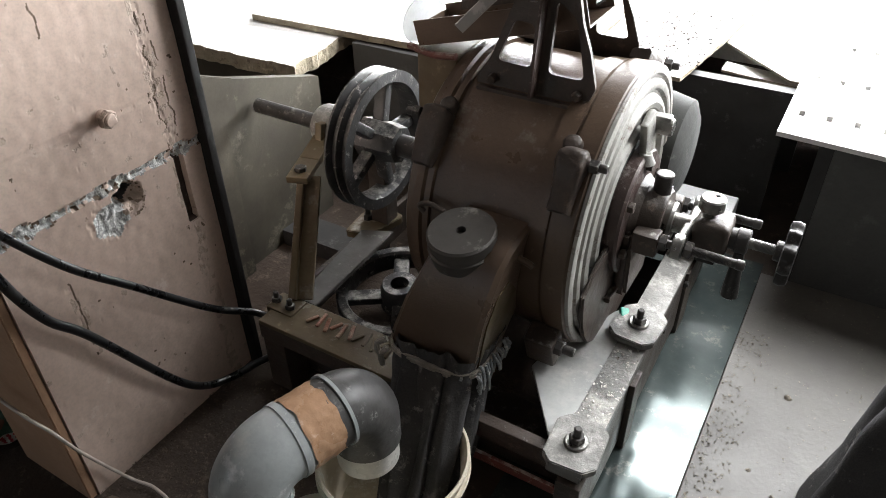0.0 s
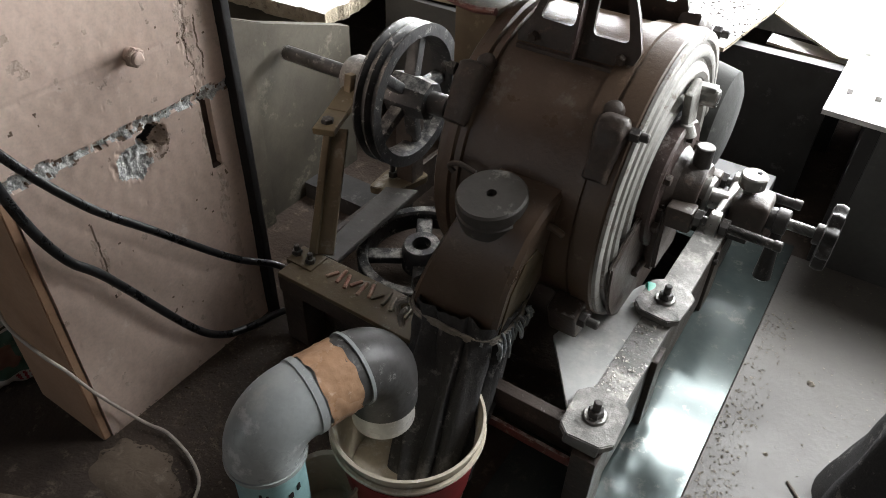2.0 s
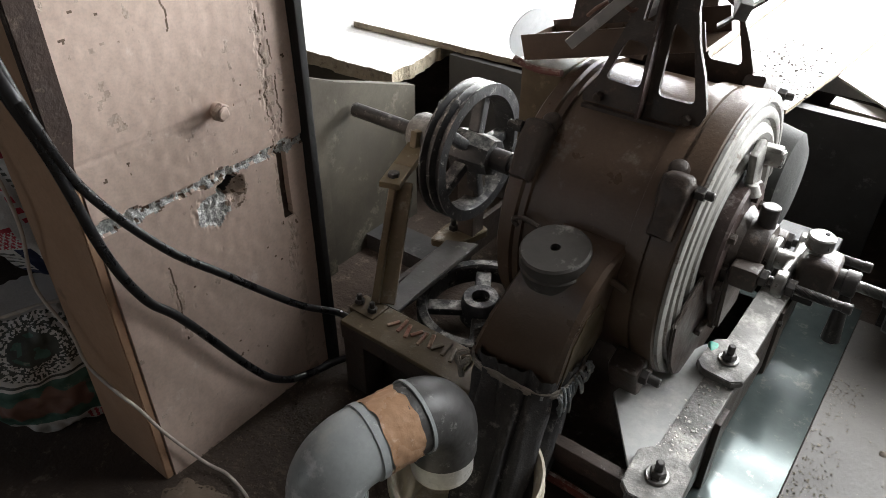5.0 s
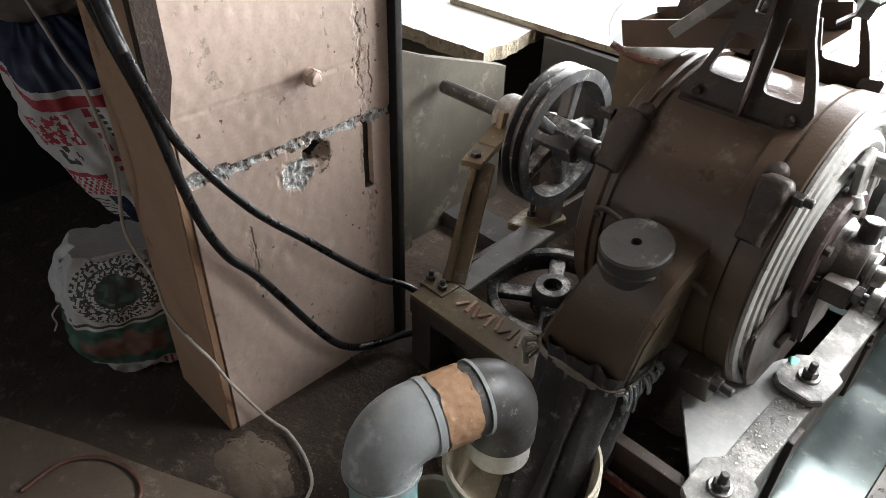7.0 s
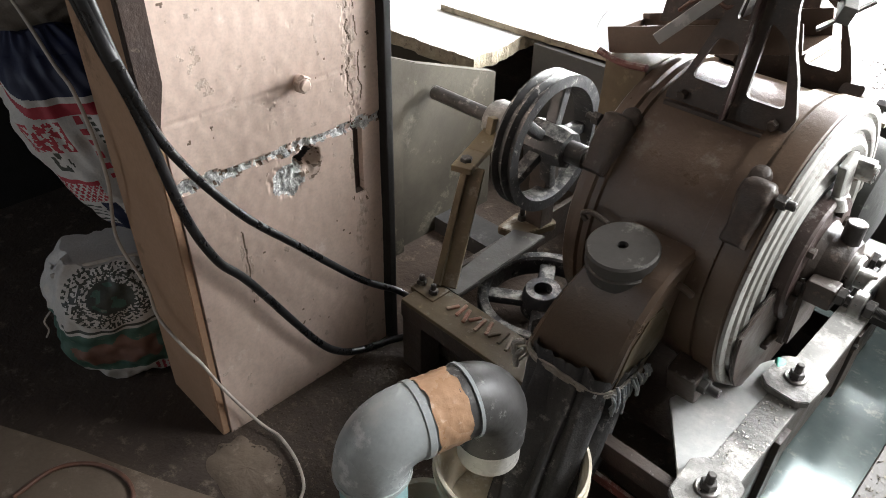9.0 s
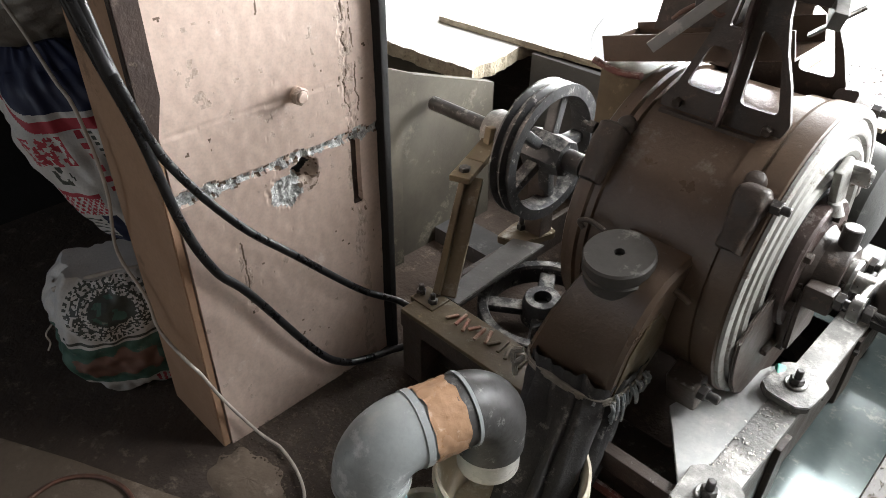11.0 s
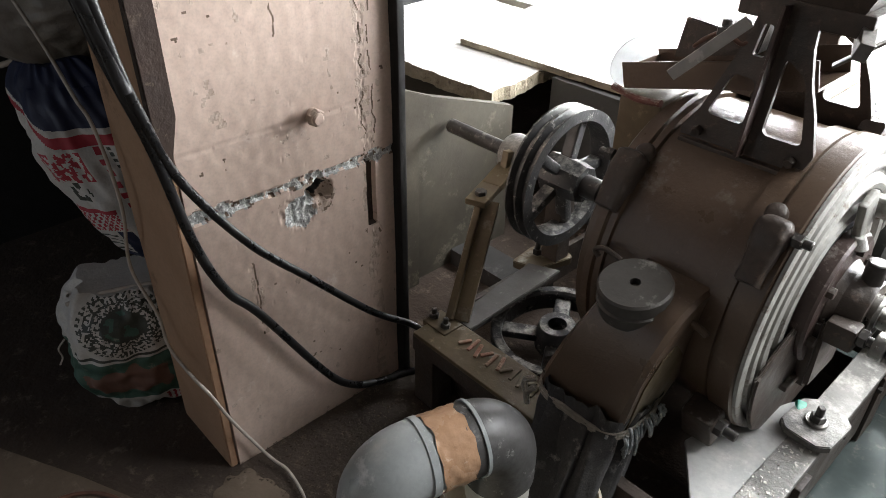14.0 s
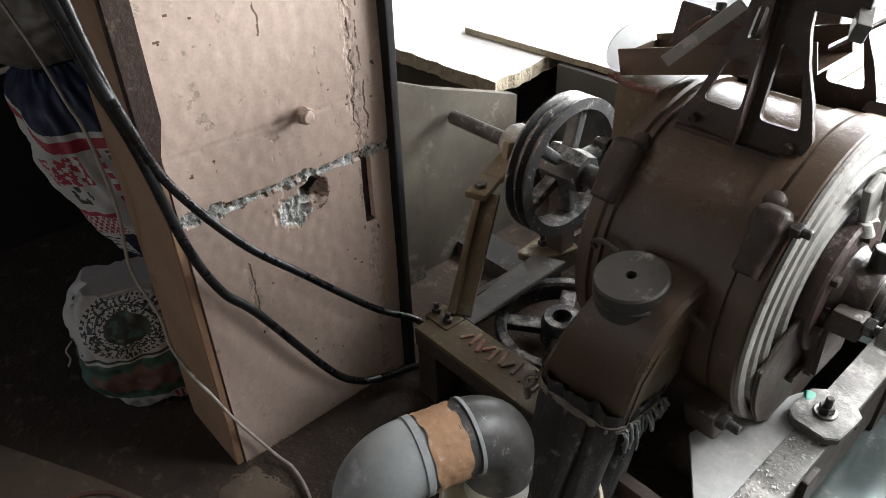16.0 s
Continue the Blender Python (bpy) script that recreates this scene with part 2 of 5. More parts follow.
GRIT = material("brown_floor_grit", (0.13, 0.1, 0.072), (0.05, 0.037, 0.028), 0.9, 0.0, 30.0, 0.5)


# ---- mesh helpers ----
def link(name, bm, mat, parent=None, label="", smooth=30):
    me = bpy.data.meshes.new(name)
    bmesh.ops.recalc_face_normals(bm, faces=bm.faces[:])
    bm.to_mesh(me)
    bm.free()
    for m in mat if isinstance(mat, (list, tuple)) else (mat,):
        me.materials.append(m)
    if smooth:
        me.shade_smooth()
        me.set_sharp_from_angle(angle=radians(smooth))
    ob = new(name, me)
    if smooth:
        ob.modifiers.new("flat_faces", "WEIGHTED_NORMAL").keep_sharp = True
    if parent:
        ob.parent = parent
    if label:
        ob["label"] = label
    return ob


def part(name, bm, mat, parent, label="", smooth=30):
    return link(name, bm, mat, parent, label, smooth)


def empty(name, x=0, y=0, z=0):
    e = new(name)
    e.empty_display_size = 0.05
    return e


def add_box(bm, size, m, bevel=0.003, seg=2):
    r = bmesh.ops.create_cube(bm, size=1.0)
    vs = r["verts"]
    bmesh.ops.scale(bm, vec=size, verts=vs)
    if bevel:
        es = list({e for v in vs for e in v.link_edges})
        out = bmesh.ops.bevel(bm, geom=es, offset=bevel, segments=seg, affect="EDGES", profile=0.5)
        vs = list({v for f in out["faces"] for v in f.verts} | {v for v in vs if v.is_valid})
    bmesh.ops.transform(bm, matrix=m, verts=vs)
    return vs


def box(size, m=None, bevel=0.003):
    bm = bmesh.new()
    add_box(bm, size, m if m is not None else Matrix(), bevel)
    return bm


def span(x0, x1, y0, y1, z0, z1, bevel=0.003):
    return box((x1 - x0, y1 - y0, z1 - z0), pose((x0 + x1) / 2, (y0 + y1) / 2, (z0 + z1) / 2), bevel)


def basis(direction, up=(0, 0, 1)):
    """A turn whose z runs along direction."""
    d = Vector(direction).normalized()
    u = Vector(up)
    if abs(d.dot(u.normalized())) > 0.98:
        u = Vector((1, 0, 0))
    x = u.cross(d).normalized()
    y = d.cross(x)
    return Matrix((x, y, d)).transposed().to_4x4()


def add_bar(bm, a, b, w, h, bevel=0.002, up=(0, 0, 1)):
    """A flat bar from a to b."""
    a, b = Vector(a), Vector(b)
    add_box(bm, (w, h, (b - a).length), Matrix.Translation((a + b) / 2) @ basis(b - a, up), bevel)


def add_lathe(bm, prof, m=None, seg=48, closed=False):
    """Turns (x, r) pairs round the x axis."""
    m = m if m is not None else Matrix()
    rings = []
    for x, r in prof:
        if r < 1e-5:
            rings.append([bm.verts.new(m @ Vector((x, 0, 0)))])
        else:
            rings.append([bm.verts.new(m @ Vector((x, r * math.cos(2 * math.pi * i / seg), r * math.sin(2 * math.pi * i / seg)))) for i in range(seg)])
    pairs = list(zip(rings, rings[1:])) + ([(rings[-1], rings[0])] if closed else [])
    for a, b in pairs:
        for i in range(seg):
            j = (i + 1) % seg
            if len(a) == 1 and len(b) == 1:
                continue
            if len(a) == 1:
                bm.faces.new((a[0], b[i], b[j]))
            elif len(b) == 1:
                bm.faces.new((a[i], b[0], a[j]))
            else:
                bm.faces.new((a[i], b[i], b[j], a[j]))


def lathe(prof, m=None, seg=48, closed=False):
    bm = bmesh.new()
    add_lathe(bm, prof, m, seg, closed)
    return bm


def add_cyl(bm, a, b, r, seg=20, r2=None, chamfer=0.002):
    a, b = Vector(a), Vector(b)
    L = (b - a).length
    r2 = r if r2 is None else r2
    c = min(chamfer, r * 0.4, L * 0.4)
    m = Matrix.Translation(a) @ basis(b - a) @ pose(0, 0, 0, 0, -90, 0)
    add_lathe(bm, [(0, 0), (0, r - c), (c, r), (L - c, r2), (L, r2 - c), (L, 0)], m, seg)


def cyl(a, b, r, seg=20, r2=None, chamfer=0.002):
    bm = bmesh.new()
    add_cyl(bm, a, b, r, seg, r2, chamfer)
    return bm


def add_hex(bm, a, b, r):
    add_cyl(bm, a, b, r, 6, None, 0.0015)


def smooth_path(pts, n=8):
    """Catmull-Rom through pts."""
    p = [Vector(q) for q in pts]
    p = [p[0] * 2 - p[1]] + p + [p[-1] * 2 - p[-2]]
    out = []
    for i in range(1, len(p) - 2):
        for k in range(n):
            t = k / n
            out.append(0.5 * (2 * p[i] + (p[i + 1] - p[i - 1]) * t + (2 * p[i - 1] - 5 * p[i] + 4 * p[i + 1] - p[i + 2]) * t * t + (3 * p[i] - p[i - 1] - 3 * p[i + 1] + p[i + 2]) * t ** 3))
    return out + [p[-2]]


def tube(pts, r, seg=12, n=8, taper=None, smooth_it=True):
    path = smooth_path(pts, n) if smooth_it else [Vector(q) for q in pts]
    bm = bmesh.new()
    rings = []
    x = None
    for i, q in enumerate(path):
        d = (path[min(i + 1, len(path) - 1)] - path[max(i - 1, 0)]).normalized()
        if x is None:
            x = d.orthogonal().normalized()
        x = (x - d * x.dot(d)).normalized()
        y = d.cross(x)
        rr = r if taper is None else r * taper(i / (len(path) - 1))
        rings.append([bm.verts.new(q + rr * (x * math.cos(2 * math.pi * k / seg) + y * math.sin(2 * math.pi * k / seg))) for k in range(seg)])
    for a, b in zip(rings, rings[1:]):
        for k in range(seg):
            bm.faces.new((a[k], a[(k + 1) % seg], b[(k + 1) % seg], b[k]))
    bm.faces.new(rings[0][::-1])
    bm.faces.new(rings[-1])
    return bm


def extrude_poly(pts, thick, m=None, bevel=0.0):
    """A flat plate: outline pts in x, y, thickness along z, placed by m."""
    bm = bmesh.new()
    vs = [bm.verts.new((x, y, 0)) for x, y in pts]
    f = bm.faces.new(vs)
    r = bmesh.ops.extrude_face_region(bm, geom=[f])
    bmesh.ops.translate(bm, vec=(0, 0, thick), verts=[v for v in r["geom"] if isinstance(v, bmesh.types.BMVert)])
    bmesh.ops.recalc_face_normals(bm, faces=bm.faces[:])
    if bevel:
        bmesh.ops.bevel(bm, geom=bm.edges[:], offset=bevel, segments=2, affect="EDGES")
    if m is not None:
        bmesh.ops.transform(bm, matrix=m, verts=bm.verts[:])
    return bm


def rounded(pts, r, n=4):
    out = []
    m = len(pts)
    for i in range(m):
        p, a, c = Vector(pts[i]), Vector(pts[i - 1]), Vector(pts[(i + 1) % m])
        u1, u2 = (a - p), (c - p)
        d = min(r, u1.length * 0.45, u2.length * 0.45)
        s, e = p + u1.normalized() * d, p + u2.normalized() * d
        for k in range(n + 1):
            t = k / n
            out.append((1 - t) ** 2 * s + 2 * t * (1 - t) * p + t * t * e)
    return out


def rough_up(bm, amount, size):
    for v in bm.verts:
        v.co += noise.noise_vector(v.co * size) * amount


# ---- the setting ----
def sheet(x0, x1, y0, y1, z, n, amp, size):
    bm = bmesh.new()
    bmesh.ops.create_grid(bm, x_segments=n, y_segments=n, size=0.5)
    for v in bm.verts:
        v.co = Vector((x0 + (v.co.x + 0.5) * (x1 - x0), y0 + (v.co.y + 0.5) * (y1 - y0), z))
        v.co.z += amp * noise.noise(v.co * size)
    return bm


tagged(link("floor", sheet(-2.6, 2.3, -2.6, 2.75, 0.0, 160, 0.0035, 5.0), FLOOR_DIRT), "dark brown dirty floor with grit", "floor", kind="structure")
plate = link("floor_plate", span(-0.05, 0.262, -1.0, 0.6, 0.003, 0.0075, 0.001), FLOOR_SHEET)
tagged(plate, "shiny worn teal-grey metal sheet laid on the floor", "floor plate", kind="structure")

tagged(link("floor_slab", span(0.2635, 2.14, -2.44, 0.56, -0.01, 0.006, 0.002), FLOOR), "worn dusty grey concrete slab with crumbs", "floor", kind="structure")


corner = extrude_poly([(-1.94, -1.62), (-1.066, -1.156), (-0.902, -1.07), (-0.725, -0.988), (-0.588, -0.92), (-0.40, -0.86), (-0.2, -0.95), (-0.2, -2.44), (-1.94, -2.44)], 0.014, Matrix.Translation((0, 0, -0.004)), 0.003)
tagged(link("floor_screed", corner, FLOOR_BROWN), "worn brown screed slab raised above the earthy floor", "floor", kind="structure")


def patch():
    """A low, uneven smear of mortar at the pier's foot."""
    bm = bmesh.new()
    rings = []
    for k in range(10):
        t = k / 9
        ring = []
        for i in range(48):
            a = 2 * math.pi * i / 48
            r = t * (1 + 0.35 * noise.noise(Vector((math.cos(a) * 2, math.sin(a) * 2, 3))))
            ring.append(bm.verts.new((-0.615 + 0.10 * r * math.cos(a), -0.845 + 0.062 * r * math.sin(a), 0.0105 - 0.012 * t ** 3 + 0.0015 * noise.noise(Vector((a * 3, t * 6, 0))))) )
        rings.append(ring)
    for a, b in zip(rings, rings[1:]):
        for i in range(48):
            bm.faces.new((a[i], a[(i + 1) % 48], b[(i + 1) % 48], b[i]))
    return bm


tagged(link("floor_patch", patch(), FLOOR_BROWN, smooth=60), "smooth pale brown mortar smear at the foot of the pier", "floor", kind="structure")


def wall(name, x0, x1, y0, y1, z0, z1, mat, label):
    return tagged(link(name, span(x0, x1, y0, y1, z0, z1, 0.0), mat, smooth=0), label, "wall", kind="structure")


def north_wall():
    bm = bmesh.new()
    (wx0, wx1, wz0, wz1, _), (fx0, fx1, fz0, fz1, _) = WINDOWS
    for x0, x1, z0, z1 in ((-2.6, wx0, 0, wz1), (wx1, 2.3, 0, wz1), (wx0, wx1, 0, wz0), (-2.6, 2.3, wz1, fz0), (-2.6, fx0, fz0, fz1), (fx1, 2.3, fz0, fz1), (-2.6, 2.3, fz1, 2.46)):
        add_box(bm, (x1 - x0, 0.15, z1 - z0), pose((x0 + x1) / 2, WIN_Y + 0.075, (z0 + z1) / 2), 0)
    return bm


tagged(link("wall_north", north_wall(), WALL_DIM, smooth=0), "unseen low-bounce wall with a wide open window and fanlight", "wall", kind="structure")


def south_wall():
    bm = bmesh.new()
    for x0, x1, z0 in ((-2.6, DOOR_X[0], 0), (DOOR_X[1], 2.3, 0), (DOOR_X[0], DOOR_X[1], DOOR_Z)):
        add_box(bm, (x1 - x0, 0.15, 2.46 - z0), pose((x0 + x1) / 2, -2.525, (2.46 + z0) / 2), 0)
    return bm


tagged(link("wall_south", south_wall(), WALL_DIM, smooth=0), "unseen low-bounce wall with an open doorway", "wall", kind="structure")
# added wall, out of view, that blocks light from the sack nook
wall("nook_light_block", -1.95, -0.935, -0.42, -0.36, 0, 2.44, WALL_DIM, "unseen wall added to keep daylight out of the sack nook")
# near-black colour paints in the deep shade beyond the sacks
wall("wall_west", -2.1, -1.95, -2.45, 2.1, 0, 2.46, BLACK_FRAME_SHADE, "masonry wall coloured near-black for the deep shade behind the sacks")
wall("wall_east", 2.15, 2.3, -2.45, 2.1, 0, 2.46, WALL_DIM, "unseen low-bounce wall closing the room")


def roof():
    bm = bmesh.new()
    edge = -2.6
    for x0, x1, y0, y1, _ in HATCHES:
        for a, b, c, d in ((edge, x0, -2.6, 2.25), (x0, x1, -2.6, y0), (x0, x1, y1, 2.25)):
            add_box(bm, (b - a, d - c, 0.12), pose((a + b) / 2, (c + d) / 2, ROOF + 0.08), 0)
        edge = x1
    add_box(bm, (2.3 - edge, 4.85, 0.12), pose((2.3 + edge) / 2, -0.175, ROOF + 0.08), 0)
    return bm


tagged(link("ceiling", roof(), WALL_DIM, smooth=0), "unseen low-bounce roof slab with two open hatches", "ceiling", kind="structure")

# masonry pier with peeling paint, boarded flank and black frame
PX, PY0, PY1 = -0.72, -0.815, -0.385


def ridge(y, z):
    """How near a spot is to the crazed strip that runs down the pier's far side."""
    centre = -0.447 - 0.03 * (z - 0.6) + 0.016 * noise.noise(Vector((1, 2, z * 11)))
    second = math.exp(-((y + 0.715) / 0.012) ** 2) * (0.75 if 0.3 < z < 0.46 else 0)
    return max(math.exp(-((y - centre) / 0.016) ** 2) * (1 if z > 0.58 else 0.7), second)


def crack(y, z):
    """Whether a spot lies on one of the thin cracks in the paint."""
    for y0, z0, z1, sway in ((-0.452, 0.6, 1.25, 0.014), (-0.432, 0.62, 1.0, 0.009), (-0.715, 0.3, 0.47, 0.006), (-0.62, 0.86, 1.1, 0.012)):
        line = y0 + sway * noise.noise(Vector((y0 * 40, 3, z * 14))) + 0.5 * sway * noise.noise(Vector((y0 * 90, 8, z * 55)))
        if z0 < z < z1 and abs(y - line) < 0.0016 and noise.noise(Vector((y0 * 10, 1, z * 30))) > -0.25:
            return True
    return False


def pier_face():
    bm = bmesh.new()
    ny, nz = 240, 460
    grid = []
    for j in range(nz + 1):
        z = 2.44 * j / nz if j > 320 else 1.2 * j / 320
        if j > 320:
            z = 1.2 + (2.44 - 1.2) * (j - 320) / (nz - 320)
        row = []
        for i in range(ny + 1):
            y = PY0 + (PY1 - PY0) * i / ny
            p = Vector((0, y, z))
            x = PX + 0.004 * noise.noise(p * 4) + 0.0008 * noise.noise(p * 45)
            flake = noise.noise(p * 34 + Vector((3, 1, 7))) * 0.6 + 0.9 * noise.noise(p * 110)
            near_ridge = ridge(y, z)
            if flake > 0.85 - 0.8 * near_ridge:
                x -= 0.0006 + 0.0013 * near_ridge
            if abs(z - (0.708 + 0.004 * noise.noise(Vector((y * 8, 1, 1))))) < 0.003:
                x -= 0.0012
            h = ((y + 0.562) / 0.034) ** 2 + ((z - 0.558) / 0.026) ** 2 + 0.5 * noise.noise(p * 60)
            if h < 1:
                x -= 0.03 * (1 - h)
            h = ((y + 0.605) / 0.042) ** 2 + ((z - 0.532) / 0.036) ** 2 + 0.6 * noise.noise(p * 50)
            if h < 1:
                x -= 0.006 * (1 - h) + 0.003 * noise.noise(p * 120)
            if abs(y + 0.441) < 0.011 and 0.44 < z < 0.595:
                x -= 0.012
            zc = 0.592 + 0.004 * noise.noise(Vector((y * 30, 0, 2)))
            wide = 0.006 + 0.018 * abs(noise.noise(Vector((y * 22, 5, 1))))
            if abs(z - zc) < wide:
                x -= 0.005 + 0.004 * noise.noise(p * 90)
            row.append(bm.verts.new((x, y, z)))
        grid.append(row)
    for j in range(nz):
        for i in range(ny):
            f = bm.faces.new((grid[j][i], grid[j][i + 1], grid[j + 1][i + 1], grid[j + 1][i]))
            c = f.calc_center_median()
            band = 0.006 + 0.02 * abs(noise.noise(Vector((c.y * 22, 5, 1)))) + 0.006 * noise.noise(c * 70)
            if abs(c.z - 0.59) < band and noise.noise(c * 55) > -0.5:
                f.material_index = 5 if noise.noise(c * 95) > 0.3 else 1
            elif ((c.y + 0.605) / 0.036) ** 2 + ((c.z - 0.532) / 0.03) ** 2 < 1 + 0.9 * noise.noise(c * 45):
                f.material_index = 1
            elif ((c.y + 0.562) / 0.022) ** 2 + ((c.z - 0.562) / 0.014) ** 2 < 1 + 0.8 * noise.noise(c * 60):
                # depth of the broken hole, its shade painted black
                f.material_index = 4
            elif abs(c.y + 0.441) < 0.01 and 0.44 < c.z < 0.595:
                f.material_index = 3
            elif ((c.y + 0.565) / 0.04) ** 2 + ((c.z - 0.555) / 0.034) ** 2 < 1 + 0.9 * noise.noise(c * 38):
                f.material_index = 5 if noise.noise(c * 80) > 0.25 else 2
            elif crack(c.y, c.z) or noise.noise(c * 95) > 0.62 and noise.noise(c * 8 + Vector((5, 0, 2))) > 0.3:
                f.material_index = 5
            elif ridge(c.y, c.z) > 0.35 and noise.noise(c * 60) > 0.05:
                f.material_index = 2
            elif noise.noise(c * 26 + Vector((0, 4, 1))) + 0.7 * noise.noise(c * 80) > 0.74:
                f.material_index = 2
    rim = [e for e in bm.edges if e.is_boundary]
    r = bmesh.ops.extrude_edge_only(bm, edges=rim)
    for v in r["geom"]:
        if isinstance(v, bmesh.types.BMVert):
            v.co.x = -0.93
    return bm


pier = link("wall_pier", pier_face(), [PLASTER, PLASTER_BARE, PLASTER_PALE, OLD_WOOD, BLACK_FRAME_SHADE, CRACK], smooth=40)
tagged(pier, "masonry pier with peeling pale pink paint and a broken hole", "wall", kind="structure")
part("flank_board", extrude_poly([(-0.95, 2.44), (-0.722, 2.44), (-0.724, 0.0), (-0.93, 0.0), (-0.935, 0.5)], 0.016, Matrix.Translation((0, -0.817, 0)) @ pose(0, 0, 0, 90, 0, 0), 0.002), BOARD, pier, "orange-brown board on the flank")
part("jamb_strip", extrude_poly([(-0.852, 2.44), (-0.798, 2.44), (-0.806, 0.78), (-0.83, 0.69), (-0.845, 0.74)], 0.016, Matrix(((0, 0, 1, -0.719), (1, 0, 0, 0), (0, 1, 0, 0), (0, 0, 0, 1))), 0.002), OLD_WOOD, pier, "dark brown wooden strip")
tagged(link("door_frame", span(-0.75, -0.698, -0.384, -0.366, 0, 2.44, 0.003), BLACK_FRAME_SHADE), "narrow black painted upright frame beside the pier", "door frame", kind="structure")
peg = empty("wall_bolt")
tagged(peg, "paint-daubed bolt stub sticking out of the pier", "bolt")
bm = bmesh.new()
add_cyl(bm, (-0.73, -0.565, 0.714), (-0.694, -0.565, 0.711), 0.012, 14)
rough_up(bm, 0.003, 60)
part("stub", bm, PLASTER, peg)
part("nut", cyl((-0.709, -0.565, 0.712), (-0.698, -0.565, 0.711), 0.017, 6), PLASTER_PALE, peg)

# rear partition and bins under the platform, colours darkened for the shade there
tagged(link("wall_partition", extrude_poly([(-0.40, 0.0), (0.258, 0.0), (0.258, 0.43), (-0.15, 0.57), (-0.40, 0.66)], 0.03, Matrix(((0, 0, 1, -1.0), (1, 0, 0, 0), (0, 1, 0, 0), (0, 0, 0, 1)))), WALL_GREEN, smooth=0), "stained grey-green panel below the platform, darkened for its shade", "wall", kind="structure")
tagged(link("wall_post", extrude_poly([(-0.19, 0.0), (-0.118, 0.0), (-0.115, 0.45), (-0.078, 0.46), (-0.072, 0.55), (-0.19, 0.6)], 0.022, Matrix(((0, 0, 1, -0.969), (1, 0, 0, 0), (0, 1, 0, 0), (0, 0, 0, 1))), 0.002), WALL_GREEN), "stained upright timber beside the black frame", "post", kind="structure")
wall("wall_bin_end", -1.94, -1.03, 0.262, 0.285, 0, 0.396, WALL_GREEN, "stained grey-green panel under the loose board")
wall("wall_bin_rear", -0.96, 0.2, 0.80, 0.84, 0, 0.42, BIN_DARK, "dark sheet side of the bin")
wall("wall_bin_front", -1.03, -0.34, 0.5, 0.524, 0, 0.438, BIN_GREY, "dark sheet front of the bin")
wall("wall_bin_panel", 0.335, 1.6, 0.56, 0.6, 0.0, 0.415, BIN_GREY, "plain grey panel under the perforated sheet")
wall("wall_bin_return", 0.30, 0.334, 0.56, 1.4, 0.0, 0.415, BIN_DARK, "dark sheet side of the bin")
wall("ledge", -0.965, -0.66, 0.02, 0.12, 0.0, 0.05, BIN_DARK, "low ledge along the partition, darkened for the shade there")


# ---- platform boards ----
def ragged_board(name, corners, z, thick, label, mat_top=WHITE_SHEET, rag=0.006):
    """A board with splintered edges: corners in x, y, counter-clockwise."""
    bm = bmesh.new()
    out = []
    for (ax, ay), (bx, by) in zip(corners, corners[1:] + corners[:1]):
        n = max(2, int(math.hypot(bx - ax, by - ay) / 0.02))
        for k in range(n):
            t = k / n
            p = Vector((ax + (bx - ax) * t, ay + (by - ay) * t, z))
            w = noise.noise_vector(p * 25) * rag if k else Vector()
            out.append(p + Vector((w.x, w.y, 0)))
    vs = [bm.verts.new(p) for p in out]
    lows = [bm.verts.new(p - Vector((0, 0, thick + 0.5 * rag * noise.noise(p * 30)))) for p in out]
    bm.faces.new(vs)
    n = len(vs)
    for i in range(n):
        f = bm.faces.new((vs[i], lows[i], lows[(i + 1) % n], vs[(i + 1) % n]))
        f.material_index = 1
    f = bm.faces.new(lows[::-1])
    f.material_index = 1
    return tagged(link(name, bm, [mat_top, RAW_EDGE], smooth=0), label, "board", "boards on the platform")


deck = link("platform_deck", span(-1.94, 0.27, 1.12, 2.08, 0.36, 0.425, 0.0), WHITE_SHEET, smooth=0)
tagged(deck, "floury white platform deck behind the mill", "platform", kind="structure")
for x, y in ((-1.85, 1.2), (-0.4, 1.2), (0.2, 1.2), (-1.85, 2.0), (0.2, 2.0)):
    tagged(link("platform_leg", span(x - 0.03, x + 0.03, y - 0.03, y + 0.03, 0, 0.36, 0.002), BIN_DARK), "dark timber leg under the deck", "leg", kind="structure")
ragged_board("loose_board", [(-1.94, 0.225), (-1.057, 0.261), (-1.089, 0.545), (-1.11, 1.0), (-1.94, 1.0)], 0.44, 0.042, "white board with a ragged splintered edge, lying on the bin", rag=0.014)
ragged_board("loose_board", [(-1.436, 0.50), (-0.818, 0.53), (-0.38, 0.545), (-0.38, 1.9), (-1.75, 1.9)], 0.462, 0.02, "white board with a raw brown edge, lying on the platform", rag=0.004)
ragged_board("loose_board", [(-0.375, 0.70), (-0.079, 0.70), (-0.041, 1.06), (0.02, 1.9), (-0.375, 1.9)], 0.445, 0.012, "white flour-strewn board behind the drum", rag=0.002)
ragged_board("loose_board", [(-0.036, 1.065), (0.175, 0.855), (0.3, 0.855), (0.3, 1.9), (0.03, 1.9)], 0.434, 0.006, "white board end beside the pierced sheet", rag=0.001)
link_b = ragged_board("loose_board", [(-0.015, 0.93), (0.20, 0.90), (0.20, 0.97), (-0.015, 1.0)], 0.40, 0.008, "narrow white batten across the bin", rag=0.002)


